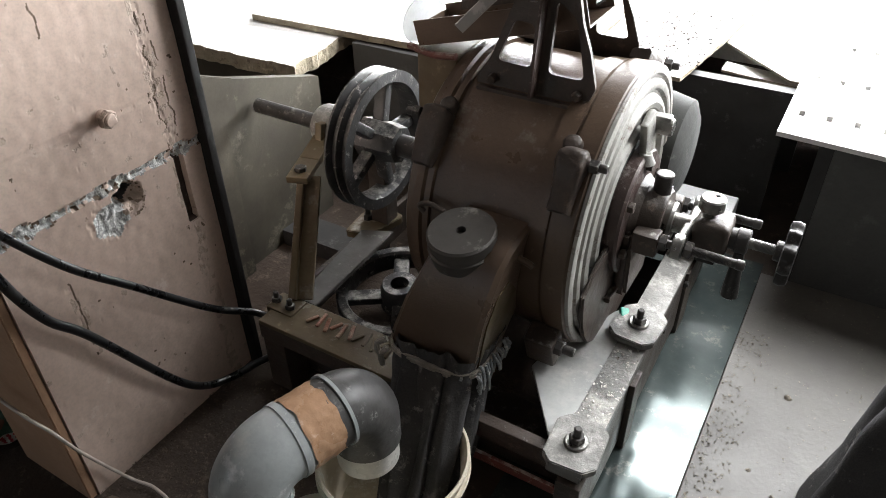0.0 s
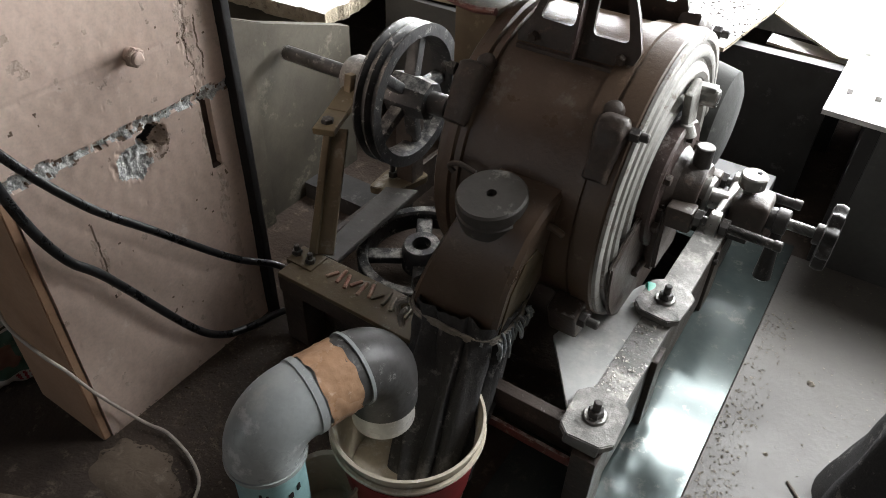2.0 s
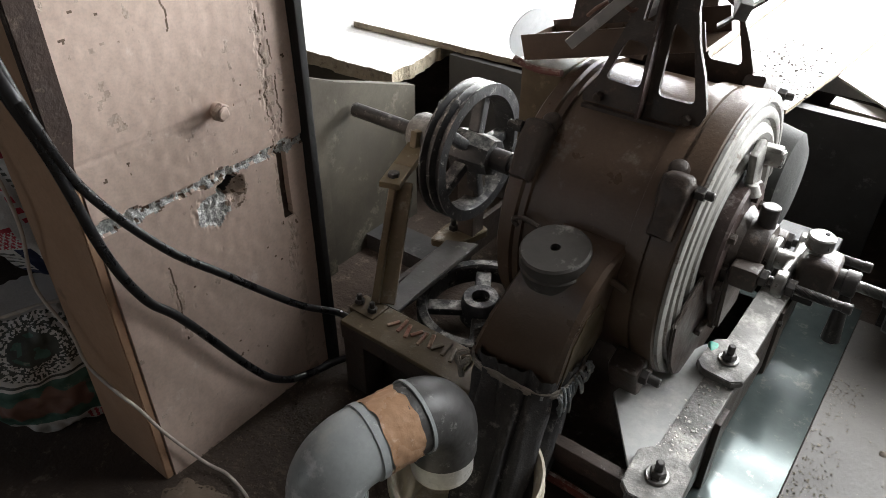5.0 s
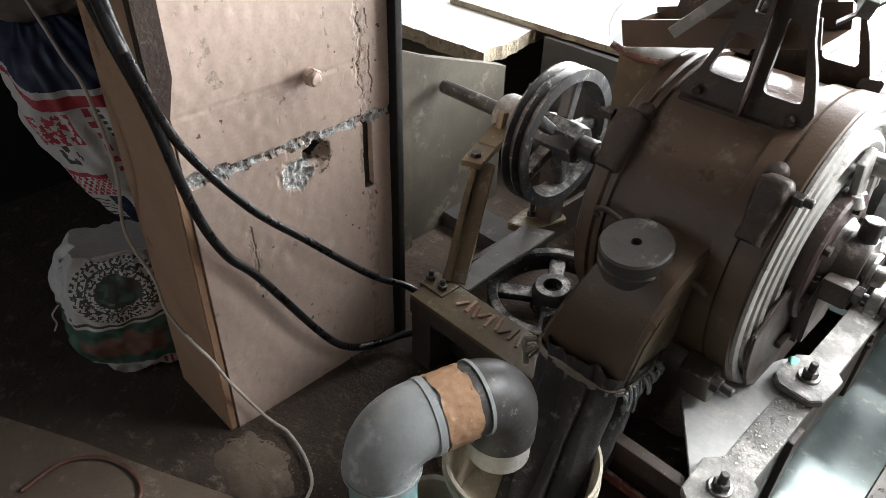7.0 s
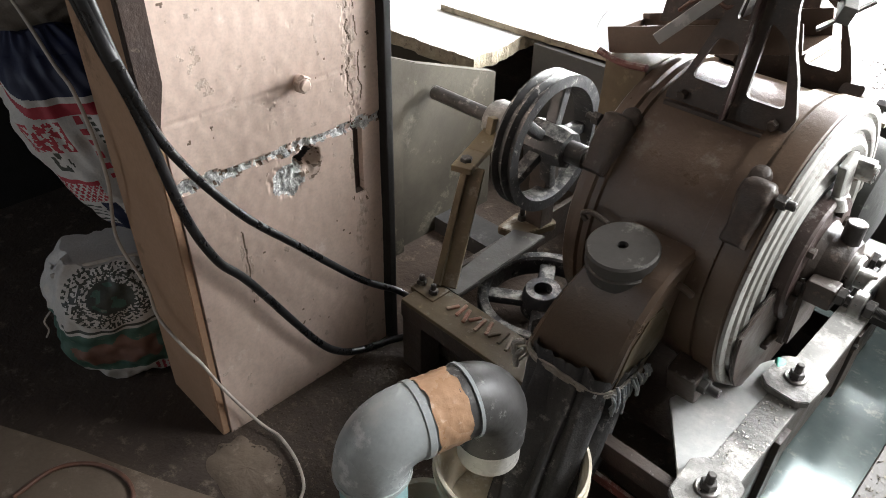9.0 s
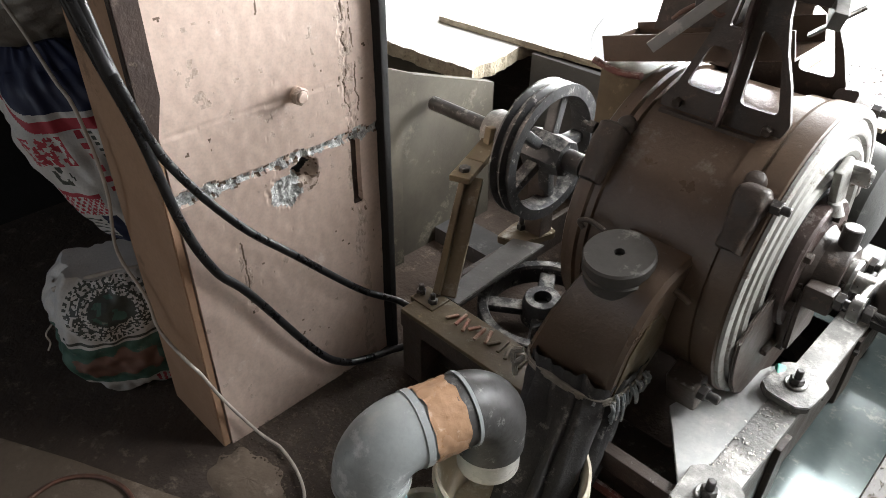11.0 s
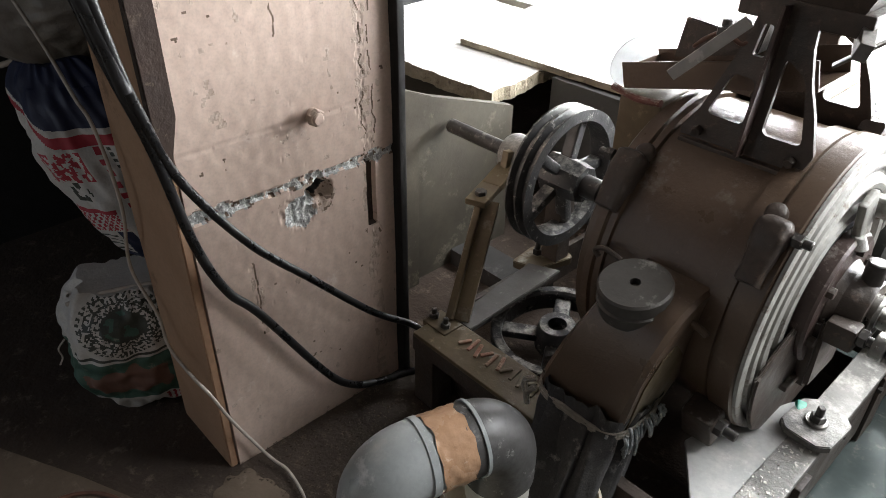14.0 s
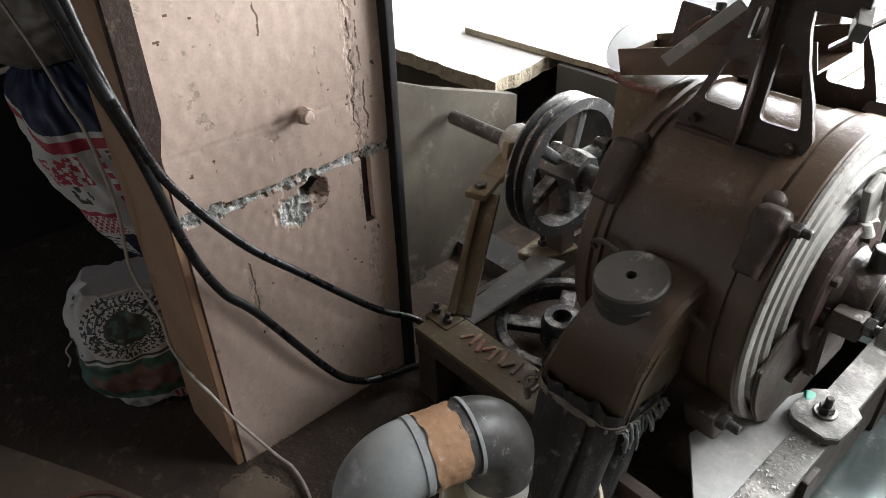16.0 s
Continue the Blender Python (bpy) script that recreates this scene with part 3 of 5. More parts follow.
def perforated():
    """The pierced white sheet: a grid of cells with real slots."""
    bm = bmesh.new()
    xs, ys = [0.203], [0.513]
    for k in range(18):
        c = 0.239 + 0.0625 * k
        xs += [c - 0.007, c + 0.007]
    xs.append(xs[-1] + 0.05)
    for c in (0.645, 0.893, 1.168, 1.44):
        ys += [c - 0.016, c + 0.016]
    ys.append(1.9)
    v = {}
    for i, x in enumerate(xs):
        for j, y in enumerate(ys):
            skew = -0.06 * (x - 0.2)
            v[i, j] = bm.verts.new((x, y + skew, 0.44))
    for i in range(len(xs) - 1):
        for j in range(len(ys) - 1):
            if i % 2 == 1 and j % 2 == 1:
                continue
            bm.faces.new((v[i, j], v[i + 1, j], v[i + 1, j + 1], v[i, j + 1]))
    r = bmesh.ops.extrude_face_region(bm, geom=bm.faces[:])
    bmesh.ops.translate(bm, vec=(0, 0, -0.012), verts=[g for g in r["geom"] if isinstance(g, bmesh.types.BMVert)])
    return bm


tagged(link("perforated_sheet", perforated(), WHITE_SHEET, smooth=0), "white sheet with rows of small slots lying on the grey bin", "sheet")
# added dark sheet that stands in for the shade seen through the slots
wall("wall_slot_shade", 0.34, 1.55, 0.75, 1.34, 0.37, 0.385, BIN_DARK, "dark sheet added below the slots to make them look shaded")
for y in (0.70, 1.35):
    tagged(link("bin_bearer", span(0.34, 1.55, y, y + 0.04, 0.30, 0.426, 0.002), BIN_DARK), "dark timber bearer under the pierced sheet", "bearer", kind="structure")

# ---- the flour mill ----
AZ = 0.45
AX = Matrix.Translation((0, 0, AZ))
mill = tagged(empty("flour_mill"), "brown cast-iron flour mill with pulley and handwheel on a steel base", "flour mill")

drum = part("drum", lathe([(-0.335, 0.0), (-0.335, 0.262), (-0.328, 0.272), (-0.312, 0.272), (-0.31, 0.283), (-0.294, 0.285), (-0.29, 0.279), (-0.278, 0.279), (-0.276, 0.272), (-0.085, 0.272), (-0.083, 0.278), (-0.05, 0.279), (-0.048, 0.275), (-0.044, 0.275), (-0.042, 0.282), (-0.004, 0.283), (0.0, 0.279), (0.0, 0.0)], AX, 96), CAST, mill, "brown painted cast-iron drum")
disc = part("cover_disc", lathe([(0.001, 0.0), (0.001, 0.2805), (0.007, 0.2795), (0.009, 0.274), (0.009, 0.264), (0.003, 0.261), (0.003, 0.256), (0.011, 0.252), (0.013, 0.243), (0.011, 0.236), (0.004, 0.232), (0.004, 0.226), (0.012, 0.221), (0.015, 0.21), (0.012, 0.2), (0.003, 0.193), (0.002, 0.17), (0.01, 0.163), (0.012, 0.15), (0.004, 0.143), (0.004, 0.0)], AX, 128), DISC, mill, "floured grey ringed cover disc")
part("bearing_flange", lathe([(0.005, 0.0), (0.005, 0.126), (0.03, 0.126), (0.035, 0.121), (0.035, 0.0)], AX, 64), RED_DARK, disc, "dark red-brown flange")
part("gap_ring", lathe([(0.0045, 0.128), (0.0045, 0.141), (0.008, 0.141), (0.008, 0.128)], AX, 64, True), BLACK_FRAME_SHADE, disc)
bm = lathe([(0.036, 0.0), (0.036, 0.078), (0.05, 0.066), (0.085, 0.06), (0.09, 0.056), (0.09, 0.0)], AX, 40)
part("hub", bm, CAST_DARK, disc)
for k in range(6):
    a = math.radians(25 + 60 * k)
    bm = bmesh.new()
    add_hex(bm, (0.034, 0.1 * math.cos(a), AZ + 0.1 * math.sin(a)), (0.046, 0.1 * math.cos(a), AZ + 0.1 * math.sin(a)), 0.011)
    part("bolt", bm, CAST_DARK, disc)


def shield():
    """The brown casting that carries the hub and covers the lower part of the disc."""
    pts = []
    for k in range(49):
        b = math.pi + math.pi * k / 48
        y, z = 0.237 * math.cos(b), -0.055 + 0.237 * math.sin(b)
        r = math.hypot(y, z)
        if r > 0.277:
            y, z = y * 0.277 / r, z * 0.277 / r
        pts.append((y, z))
    pts += [(0.15, -0.01), (0.12, 0.03), (-0.11, 0.03), (-0.125, -0.005), (-0.19, -0.03)]
    return extrude_poly(pts, 0.009, Matrix(((0, 0, 1, 0.0135), (1, 0, 0, 0), (0, 1, 0, AZ), (0, 0, 0, 1))), 0.004)


cover = part("hub_bracket", shield(), CAST_DARK, disc, "brown casting under the hub")
part("rib", box((0.014, 0.26, 0.012), pose(0.029, 0.02, AZ - 0.15), 0.004), CAST_DARK, disc)
part("bracket_web", extrude_poly([(-0.085, 0.0), (0.085, 0.0), (0.06, -0.17), (-0.06, -0.17)], 0.03, Matrix(((0, 0, 1, 0.022), (1, 0, 0, 0), (0, 1, 0, AZ), (0, 0, 0, 1))), 0.008), CAST_DARK, disc)
# stubs on the disc
for y, z, L in ((0.05, 0.165, 0.052), (-0.085, -0.2, 0.012), (0.19, -0.06, 0.04)):
    bm = bmesh.new()
    add_cyl(bm, (0.008, y, AZ + z), (0.008 + L, y, AZ + z), 0.017, 20)
    if L > 0.02:
        add_box(bm, (0.05, 0.022, 0.02), pose(0.03, y, AZ + z + 0.012), 0.004)
    part("clamp_stub", bm, STEEL, disc)
bm = bmesh.new()
add_box(bm, (0.016, 0.05, 0.11), pose(0.024, 0.015, AZ + 0.15, 20), 0.006)
add_cyl(bm, (0.03, 0.0, AZ + 0.108), (0.03, 0.0, AZ + 0.128), 0.02, 20, 0.012)
part("clamp_arm", bm, DISC, disc)
bm = bmesh.new()
add_cyl(bm, (0.072, 0.0, AZ + 0.05), (0.072, 0.0, AZ + 0.098), 0.017, 22)
part("grease_cup", bm, STEEL_DARK, disc)

# feed screw at the end of the shaft
screw = part("feed_screw", lathe([(0.088, 0.0), (0.088, 0.036), (0.1, 0.04), (0.106, 0.036), (0.106, 0.019), (0.136, 0.019), (0.136, 0.0)], AX, 32), STEEL, mill, "bright steel shaft collar")
part("ear", box((0.05, 0.04, 0.045), pose(0.075, -0.072, AZ - 0.01), 0.006), CAST_DARK, screw)
part("ear", box((0.05, 0.03, 0.04), pose(0.08, 0.06, AZ), 0.006), CAST_DARK, screw)
bm = bmesh.new()
add_box(bm, (0.018, 0.19, 0.034), pose(0.134, 0.0, AZ - 0.002), 0.008, 3)
add_cyl(bm, (0.124, -0.074, AZ - 0.002), (0.144, -0.074, AZ - 0.002), 0.024, 24)
add_cyl(bm, (0.124, 0.074, AZ - 0.002), (0.144, 0.074, AZ - 0.002), 0.024, 24)
part("yoke", bm, STEEL, screw)
for s in (-1, 1):
    bm = bmesh.new()
    add_cyl(bm, (0.09, s * 0.074, AZ - 0.002), (0.25, s * 0.074, AZ - 0.002), 0.0085, 16)
    add_cyl(bm, (0.236, s * 0.074, AZ - 0.002), (0.252, s * 0.074, AZ - 0.002), 0.0098, 14)
    for k in range(34):
        x = 0.15 + 0.002 * k
        add_lathe(bm, [(x, 0.0084), (x + 0.001, 0.0095), (x + 0.002, 0.0084)], Matrix.Translation((0, s * 0.074, AZ - 0.002)), 14)
    rod = part("stud", bm, STEEL_DARK, screw)
    for x in (0.1, 0.146):
        bm = bmesh.new()
        add_hex(bm, (x, s * 0.074, AZ - 0.002), (x + 0.014, s * 0.074, AZ - 0.002), 0.017)
        part("nut", bm, STEEL_DARK, screw)
bm = bmesh.new()
add_box(bm, (0.066, 0.074, 0.078), pose(0.177, 0, AZ - 0.002), 0.014, 3)
part("thrust_block", bm, CAST_DARK, screw)
bm = bmesh.new()
add_cyl(bm, (0.165, 0, AZ + 0.034), (0.165, 0, AZ + 0.05), 0.012, 18)
add_cyl(bm, (0.165, 0, AZ + 0.048), (0.165, 0, AZ + 0.074), 0.0235, 28, None, 0.003)
part("oil_cup", bm, STEEL, screw)
# black disc painted in for the shade of the oil hole
part("oil_hole_shade", cyl((0.171, 0.008, AZ + 0.073), (0.171, 0.008, AZ + 0.0755), 0.004, 12, None, 0.0005), BLACK_FRAME_SHADE, screw)
bm = lathe([(0.208, 0.0), (0.208, 0.02), (0.22, 0.021), (0.222, 0.024), (0.242, 0.024), (0.244, 0.021), (0.244, 0.0)], AX, 28)
part("collar", bm, STEEL_DARK, screw)
bm = bmesh.new()
add_cyl(bm, (0.232, -0.005, AZ - 0.018), (0.236, -0.012, AZ - 0.122), 0.0095, 18, 0.0165, 0.005)
part("lever_handle", bm, BLACK_STEEL, screw)
bm = bmesh.new()
add_cyl(bm, (0.24, 0, AZ), (0.31, 0, AZ), 0.0098, 18)
for k in range(20):
    x = 0.252 + 0.0022 * k
    add_lathe(bm, [(x, 0.0097), (x + 0.0011, 0.011), (x + 0.0022, 0.0097)], AX, 16)
part("spindle", bm, STEEL, screw)


def handwheel():
    bm = bmesh.new()
    seg = 108
    prof = [(-0.012, 0.0), (-0.01, 0.008), (0.0, 0.011), (0.01, 0.008), (0.012, 0.0), (0.01, -0.008), (0.0, -0.01), (-0.01, -0.008)]
    rings = []
    for i in range(seg):
        a = 2 * math.pi * i / seg
        R = 0.047 + 0.005 * math.cos(10 * a)
        rings.append([bm.verts.new((0.312 + px, (R + pr) * math.cos(a), AZ + (R + pr) * math.sin(a))) for px, pr in prof])
    for i in range(seg):
        a, b = rings[i], rings[(i + 1) % seg]
        for k in range(len(prof)):
            bm.faces.new((a[k], a[(k + 1) % len(prof)], b[(k + 1) % len(prof)], b[k]))
    return bm


hw = part("handwheel", handwheel(), BLACK_STEEL, mill, "scalloped steel handwheel")
part("wheel_hub", lathe([(0.288, 0.0), (0.288, 0.017), (0.29, 0.019), (0.304, 0.019), (0.32, 0.017), (0.32, 0.0)], AX, 24), STEEL_DARK, hw)
for k in range(4):
    a = math.radians(35 + 90 * k)
    bm = bmesh.new()
    add_bar(bm, (0.311, 0.012 * math.cos(a), AZ + 0.012 * math.sin(a)), (0.312, 0.042 * math.cos(a), AZ + 0.042 * math.sin(a)), 0.013, 0.008)
    part("spoke", bm, STEEL_DARK, hw)

# hinge lugs with bolts


def lug(x, ang, side=1, name="lug"):
    """A cast hinge ear: rounded head, tapering tail down the drum, a small cap behind and a bolt through it."""
    a = math.radians(ang)
    m = Matrix.Translation((x, 0, AZ)) @ Matrix.Rotation(a, 4, "X") @ Matrix.Translation((0, -0.281, 0))
    bm = bmesh.new()
    n, k = 22, 20
    rings = []
    for j in range(k + 1):
        t = j / k
        z = 0.026 - 0.108 * t
        head = math.sqrt(max(0.0, 1 - ((t - 0.1) / 0.1) ** 2)) if t < 0.1 else 1.0
        tail = 1 - 0.7 * max(0.0, (t - 0.3) / 0.7)
        w, d = 0.027 * max(0.75, head) * (0.6 + 0.4 * tail), 0.031 * max(0.5, head) * tail
        ring = []
        for i in range(n):
            b = math.pi * i / (n - 1)
            c, q = math.cos(b), math.sin(b)
            p = Vector((w * math.copysign(abs(c) ** 0.4, c), 0.012 - (d + 0.012) * abs(q) ** 0.4, z))
            p += noise.noise_vector(p * 45 + Vector((x, ang, 0))) * 0.004
            ring.append(bm.verts.new(m @ p))
        rings.append(ring)
    for r0, r1 in zip(rings, rings[1:]):
        for i in range(n - 1):
            bm.faces.new((r0[i], r0[i + 1], r1[i + 1], r1[i]))
        bm.faces.new((r0[n - 1], r0[0], r1[0], r1[n - 1]))
    bm.faces.new(rings[0])
    bm.faces.new(rings[-1][::-1])
    add_cyl(bm, m @ Vector((-0.012 * side, 0.006, 0.03)), m @ Vector((-0.012 * side, -0.012, 0.036)), 0.018, 20, 0.016, 0.004)
    ob = part(name, bm, CAST_DARK, mill, smooth=50)
    bm = bmesh.new()
    add_hex(bm, m @ Vector((side * 0.03, -0.012, 0.004)), m @ Vector((side * 0.046, -0.012, 0.004)), 0.0125)
    add_cyl(bm, m @ Vector((side * 0.044, -0.012, 0.004)), m @ Vector((side * 0.06, -0.012, 0.004)), 0.0075, 14)
    part("bolt", bm, STEEL_DARK, ob)
    return ob


lug(-0.034, -42)
lug(-0.3, -45, -1)
lug(-0.038, -128)
lug(-0.272, -128, -1)
bm = bmesh.new()
add_box(bm, (0.06, 0.05, 0.08), pose(-0.04, -0.25, AZ - 0.18, 20), 0.008)
foot = part("lug", bm, CAST_DARK, mill)
bm = bmesh.new()
add_hex(bm, (-0.012, -0.262, AZ - 0.165), (0.004, -0.262, AZ - 0.165), 0.015)
add_cyl(bm, (0.003, -0.262, AZ - 0.165), (0.026, -0.262, AZ - 0.165), 0.009, 14)
part("bolt", bm, STEEL_DARK, foot)

# shaft, pulley, bearing
part("shaft", lathe([(-0.955, 0.0), (-0.955, 0.0165), (-0.952, 0.0185), (-0.3, 0.0185), (-0.3, 0.0)], AX, 28), STEEL_DARK, mill, "dark round steel shaft")
PW0, PW1, PR = -0.612, -0.555, 0.163


def pulley_rim(x0, x1, R, inner):
    w = x1 - x0
    pr = [(x0, inner), (x0, R)]
    for k in range(2):
        a, b = x0 + w * (0.08 + 0.46 * k), x0 + w * (0.46 + 0.46 * k)
        pr += [(a, R), (a + 0.3 * (b - a), R - 0.014), (b - 0.3 * (b - a), R - 0.014), (b, R)]
    pr += [(x1, R), (x1, inner), (x1 - 0.01, inner - 0.003), (x0 + 0.01, inner - 0.003)]
    return pr


pul = part("pulley", lathe(pulley_rim(PW0, PW1, PR, 0.137), AX, 80, True), PULLEY, mill, "grey cast-iron spoked belt pulley")
part("pulley_hub", lathe([(-0.62, 0.0), (-0.62, 0.048), (-0.55, 0.048), (-0.52, 0.043), (-0.518, 0.0)], AX, 8), PULLEY, pul)
part("shaft_collar", lathe([(-0.52, 0.0), (-0.52, 0.026), (-0.475, 0.026), (-0.473, 0.0)], AX, 28), STEEL_DARK, pul)
for k in range(5):
    a = math.radians(68 + 72 * k)
    bm = bmesh.new()
    d = Vector((0, math.cos(a), math.sin(a)))
    add_bar(bm, Vector((-0.585, 0, AZ)) + d * 0.04, Vector((-0.592, 0, AZ)) + d * 0.14, 0.026, 0.034, 0.007, (1, 0, 0))
    part("spoke", bm, PULLEY, pul)
bear = part("bearing_housing", lathe([(-0.752, 0.0), (-0.752, 0.034), (-0.748, 0.045), (-0.735, 0.051), (-0.68, 0.051), (-0.668, 0.045), (-0.665, 0.0)], AX, 32), RAIL, mill, "dusty grey bearing housing")
bm = bmesh.new()
add_cyl(bm, (-0.668, 0.0, AZ + 0.045), (-0.662, 0.0, AZ + 0.085), 0.012, 16)
add_cyl(bm, (-0.663, 0.0, AZ + 0.075), (-0.661, 0.0, AZ + 0.098), 0.0165, 18)
part("grease_cup", bm, STEEL_DARK, bear)
FOOT, TOP = Vector((-0.585, -0.345, 0.215)), Vector((-0.668, -0.175, 0.415))
ped = part("pedestal", box((0.001, 0.001, 0.001), Matrix.Translation((-0.66, -0.17, 0.41)), 0), OLIVE, mill, "olive-brown bearing pedestal")
bm = bmesh.new()
add_bar(bm, FOOT, TOP, 0.042, 0.016, 0.003, (1, 0.5, 0))
add_bar(bm, FOOT + Vector((0.018, 0.012, 0)), TOP + Vector((0.018, 0.012, 0)), 0.012, 0.04, 0.003, (1, 0.5, 0))
part("post", bm, OLIVE, ped)
bm = bmesh.new()
add_bar(bm, TOP + Vector((0.008, -0.03, 0.006)), TOP + Vector((-0.026, 0.062, 0.008)), 0.05, 0.016, 0.003)
add_bar(bm, TOP + Vector((-0.02, 0.05, 0.008)), (-0.708, -0.045, AZ - 0.01), 0.05, 0.02, 0.004)
add_bar(bm, (-0.708, -0.045, AZ - 0.02), (-0.708, -0.035, AZ + 0.03), 0.05, 0.02, 0.004)
part("strap", bm, OLIVE, ped)
bm = bmesh.new()
add_hex(bm, TOP + Vector((-0.004, 0.0, 0.012)), TOP + Vector((-0.004, 0.0, 0.024)), 0.014)
part("bolt", bm, STEEL_DARK, ped)
bm = bmesh.new()
add_box(bm, (0.07, 0.055, 0.014), Matrix.Translation(FOOT + Vector((-0.005, -0.018, -0.006))), 0.003)
part("foot_plate", bm, OLIVE, ped)
for dx, dy in ((-0.03, -0.02), (0.012, -0.025)):
    bm = bmesh.new()
    p = FOOT + Vector((dx, dy, 0))
    add_hex(bm, p, p + Vector((0, 0, 0.012)), 0.011)
    add_cyl(bm, p + Vector((0, 0, 0.01)), p + Vector((0, 0, 0.026)), 0.006, 12)
    part("bolt", bm, STEEL_DARK, ped)

# second pulley lying flat inside the base, on the upright motor shaft
LOW = Matrix.Translation((-0.455, -0.125, 0.1)) @ pose(0, 0, 0, 4, 0, 0) @ pose(0, 0, 0, 0, -90, 0)
low = part("motor_pulley", lathe([(0.0, 0.128), (0.0, 0.152), (0.016, 0.152), (0.024, 0.14), (0.032, 0.152), (0.05, 0.152), (0.052, 0.149), (0.052, 0.131), (0.046, 0.127), (0.01, 0.125)], LOW, 72, True), PULLEY, mill, "grey spoked motor pulley low in the base")
part("pulley_hub", lathe([(0.0, 0.022), (0.0, 0.05), (0.05, 0.046), (0.062, 0.042), (0.064, 0.04), (0.064, 0.022)], LOW, 36, True), PULLEY, low)
part("motor_shaft", lathe([(-0.1, 0.0), (-0.1, 0.0215), (0.035, 0.0215), (0.037, 0.019), (0.037, 0.0)], LOW, 24), BLACK_FRAME_SHADE, low)
for k in range(4):
    a = math.radians(32 + 90 * k)
    d = Vector((0, math.cos(a), math.sin(a)))
    c = Vector((0.024, 0, 0))
    bm = bmesh.new()
    add_bar(bm, LOW @ (c + d * 0.038), LOW @ (c + d * 0.13), 0.04, 0.022, 0.007)
    part("spoke", bm, PULLEY, low)

# base frame
base = part("base_frame", span(-0.62, 0.10, -0.425, -0.40, 0.155, 0.199, 0.003), CAST_DARK, mill, "dark steel base frame dusted with flour")
part("front_rail", span(-0.612, -0.2, -0.43, -0.332, 0.2, 0.212, 0.003), OLIVE, base, "olive front rail with raised marks")
part("left_rail", extrude_poly([(-0.592, -0.331), (-0.536, -0.331), (-0.548, -0.01), (-0.622, -0.045)], 0.012, Matrix.Translation((0, 0, 0.197)), 0.002), CAP_GREY, base, "grey sheet plate strewn with chips")
part("rear_foot", extrude_poly(rounded([(-0.665, -0.06), (-0.60, -0.04), (-0.57, 0.07), (-0.64, 0.09), (-0.675, 0.03)], 0.014), 0.02, Matrix.Translation((0, 0, 0.18)), 0.002), OLIVE, base, "olive corner foot with a bolt")
bm = bmesh.new()
add_hex(bm, (-0.642, 0.012, 0.2), (-0.642, 0.012, 0.216), 0.012)
add_cyl(bm, (-0.642, 0.012, 0.214), (-0.642, 0.012, 0.236), 0.007, 12)
part("bolt", bm, STEEL_DARK, base)
part("rear_post", box((0.05, 0.05, 0.24), pose(-0.61, 0.04, 0.315), 0.004), CAST_DARK, base)
part("left_web", span(-0.63, -0.615, -0.331, 0.34, 0.1, 0.195, 0.002), CAST_DARK, base)
part("right_rail", span(0.062, 0.124, -0.46, 0.46, 0.196, 0.212, 0.003), RAIL, base, "flour-caked grey right rail")
part("right_web", span(0.108, 0.122, -0.45, 0.46, 0.03, 0.195, 0.002), CAST_DARK, base)
part("rear_rail", span(-0.63, 0.1, 0.345, 0.43, 0.12, 0.2, 0.003), CAST_DARK, base)
for y in (-0.3, 0.3):
    part("cross_beam", span(-0.6, 0.1, y - 0.05, y + 0.05, 0.02, 0.1, 0.004), CAST_DARK, base)
part("red_strip", span(-0.32, 0.09, -0.437, -0.428, 0.105, 0.125, 0.002), RED, base, "flaking red painted strip")
for x0, x1, y0, y1 in ((0.085, 0.13, -0.47, -0.40), (0.09, 0.135, -0.2, -0.15), (0.09, 0.13, 0.2, 0.28), (-0.62, -0.56, -0.42, -0.36), (-0.62, -0.56, 0.3, 0.4)):
    part("foot_block", span(x0, x1, y0, y1, 0.008, 0.194, 0.003), CAST_DARK, base)
for y in (-0.165, 0.02, 0.2):
    bm = bmesh.new()
    add_hex(bm, (0.123, y, 0.165), (0.133, y, 0.165), 0.008)
    part("bolt", bm, STEEL_DARK, base)
# wing bracket and clamping plates
part("wing_bracket", extrude_poly([(-0.055, -0.262), (0.055, -0.42), (0.066, -0.42), (0.066, 0.02), (0.03, -0.03), (-0.02, -0.17), (-0.04, -0.19)], 0.008, Matrix.Translation((0, 0, 0.205)), 0.001), PLATE_GREY, base, "grey sheet wing bracket")


def clamp_plate(x, y, turn):
    w, h = 0.047, 0.058
    c = 0.018
    pts = [(-w + c, -h), (w - c, -h), (w, -h + c), (w, h - c), (w - c, h), (-w + c, h), (-w, h - c), (-w, -h + c)]
    ob = part("clamp_plate", extrude_poly(pts, 0.016, Matrix.Translation((x, y, 0.213)) @ pose(0, 0, 0, 0, 0, turn), 0.002), RAIL, base, "flour-dusted octagonal plate")
    bm = bmesh.new()
    add_cyl(bm, (x, y, 0.229), (x, y, 0.234), 0.021, 26)
    part("washer", bm, STEEL, ob)
    bm = bmesh.new()
    add_hex(bm, (x, y, 0.233), (x, y, 0.247), 0.014)
    add_cyl(bm, (x, y, 0.245), (x, y, 0.266), 0.0075, 12)
    part("bolt", bm, STEEL_DARK, ob)


clamp_plate(0.094, -0.405, 4)
clamp_plate(0.09, -0.06, -4)
clamp_plate(0.092, 0.36, 0)
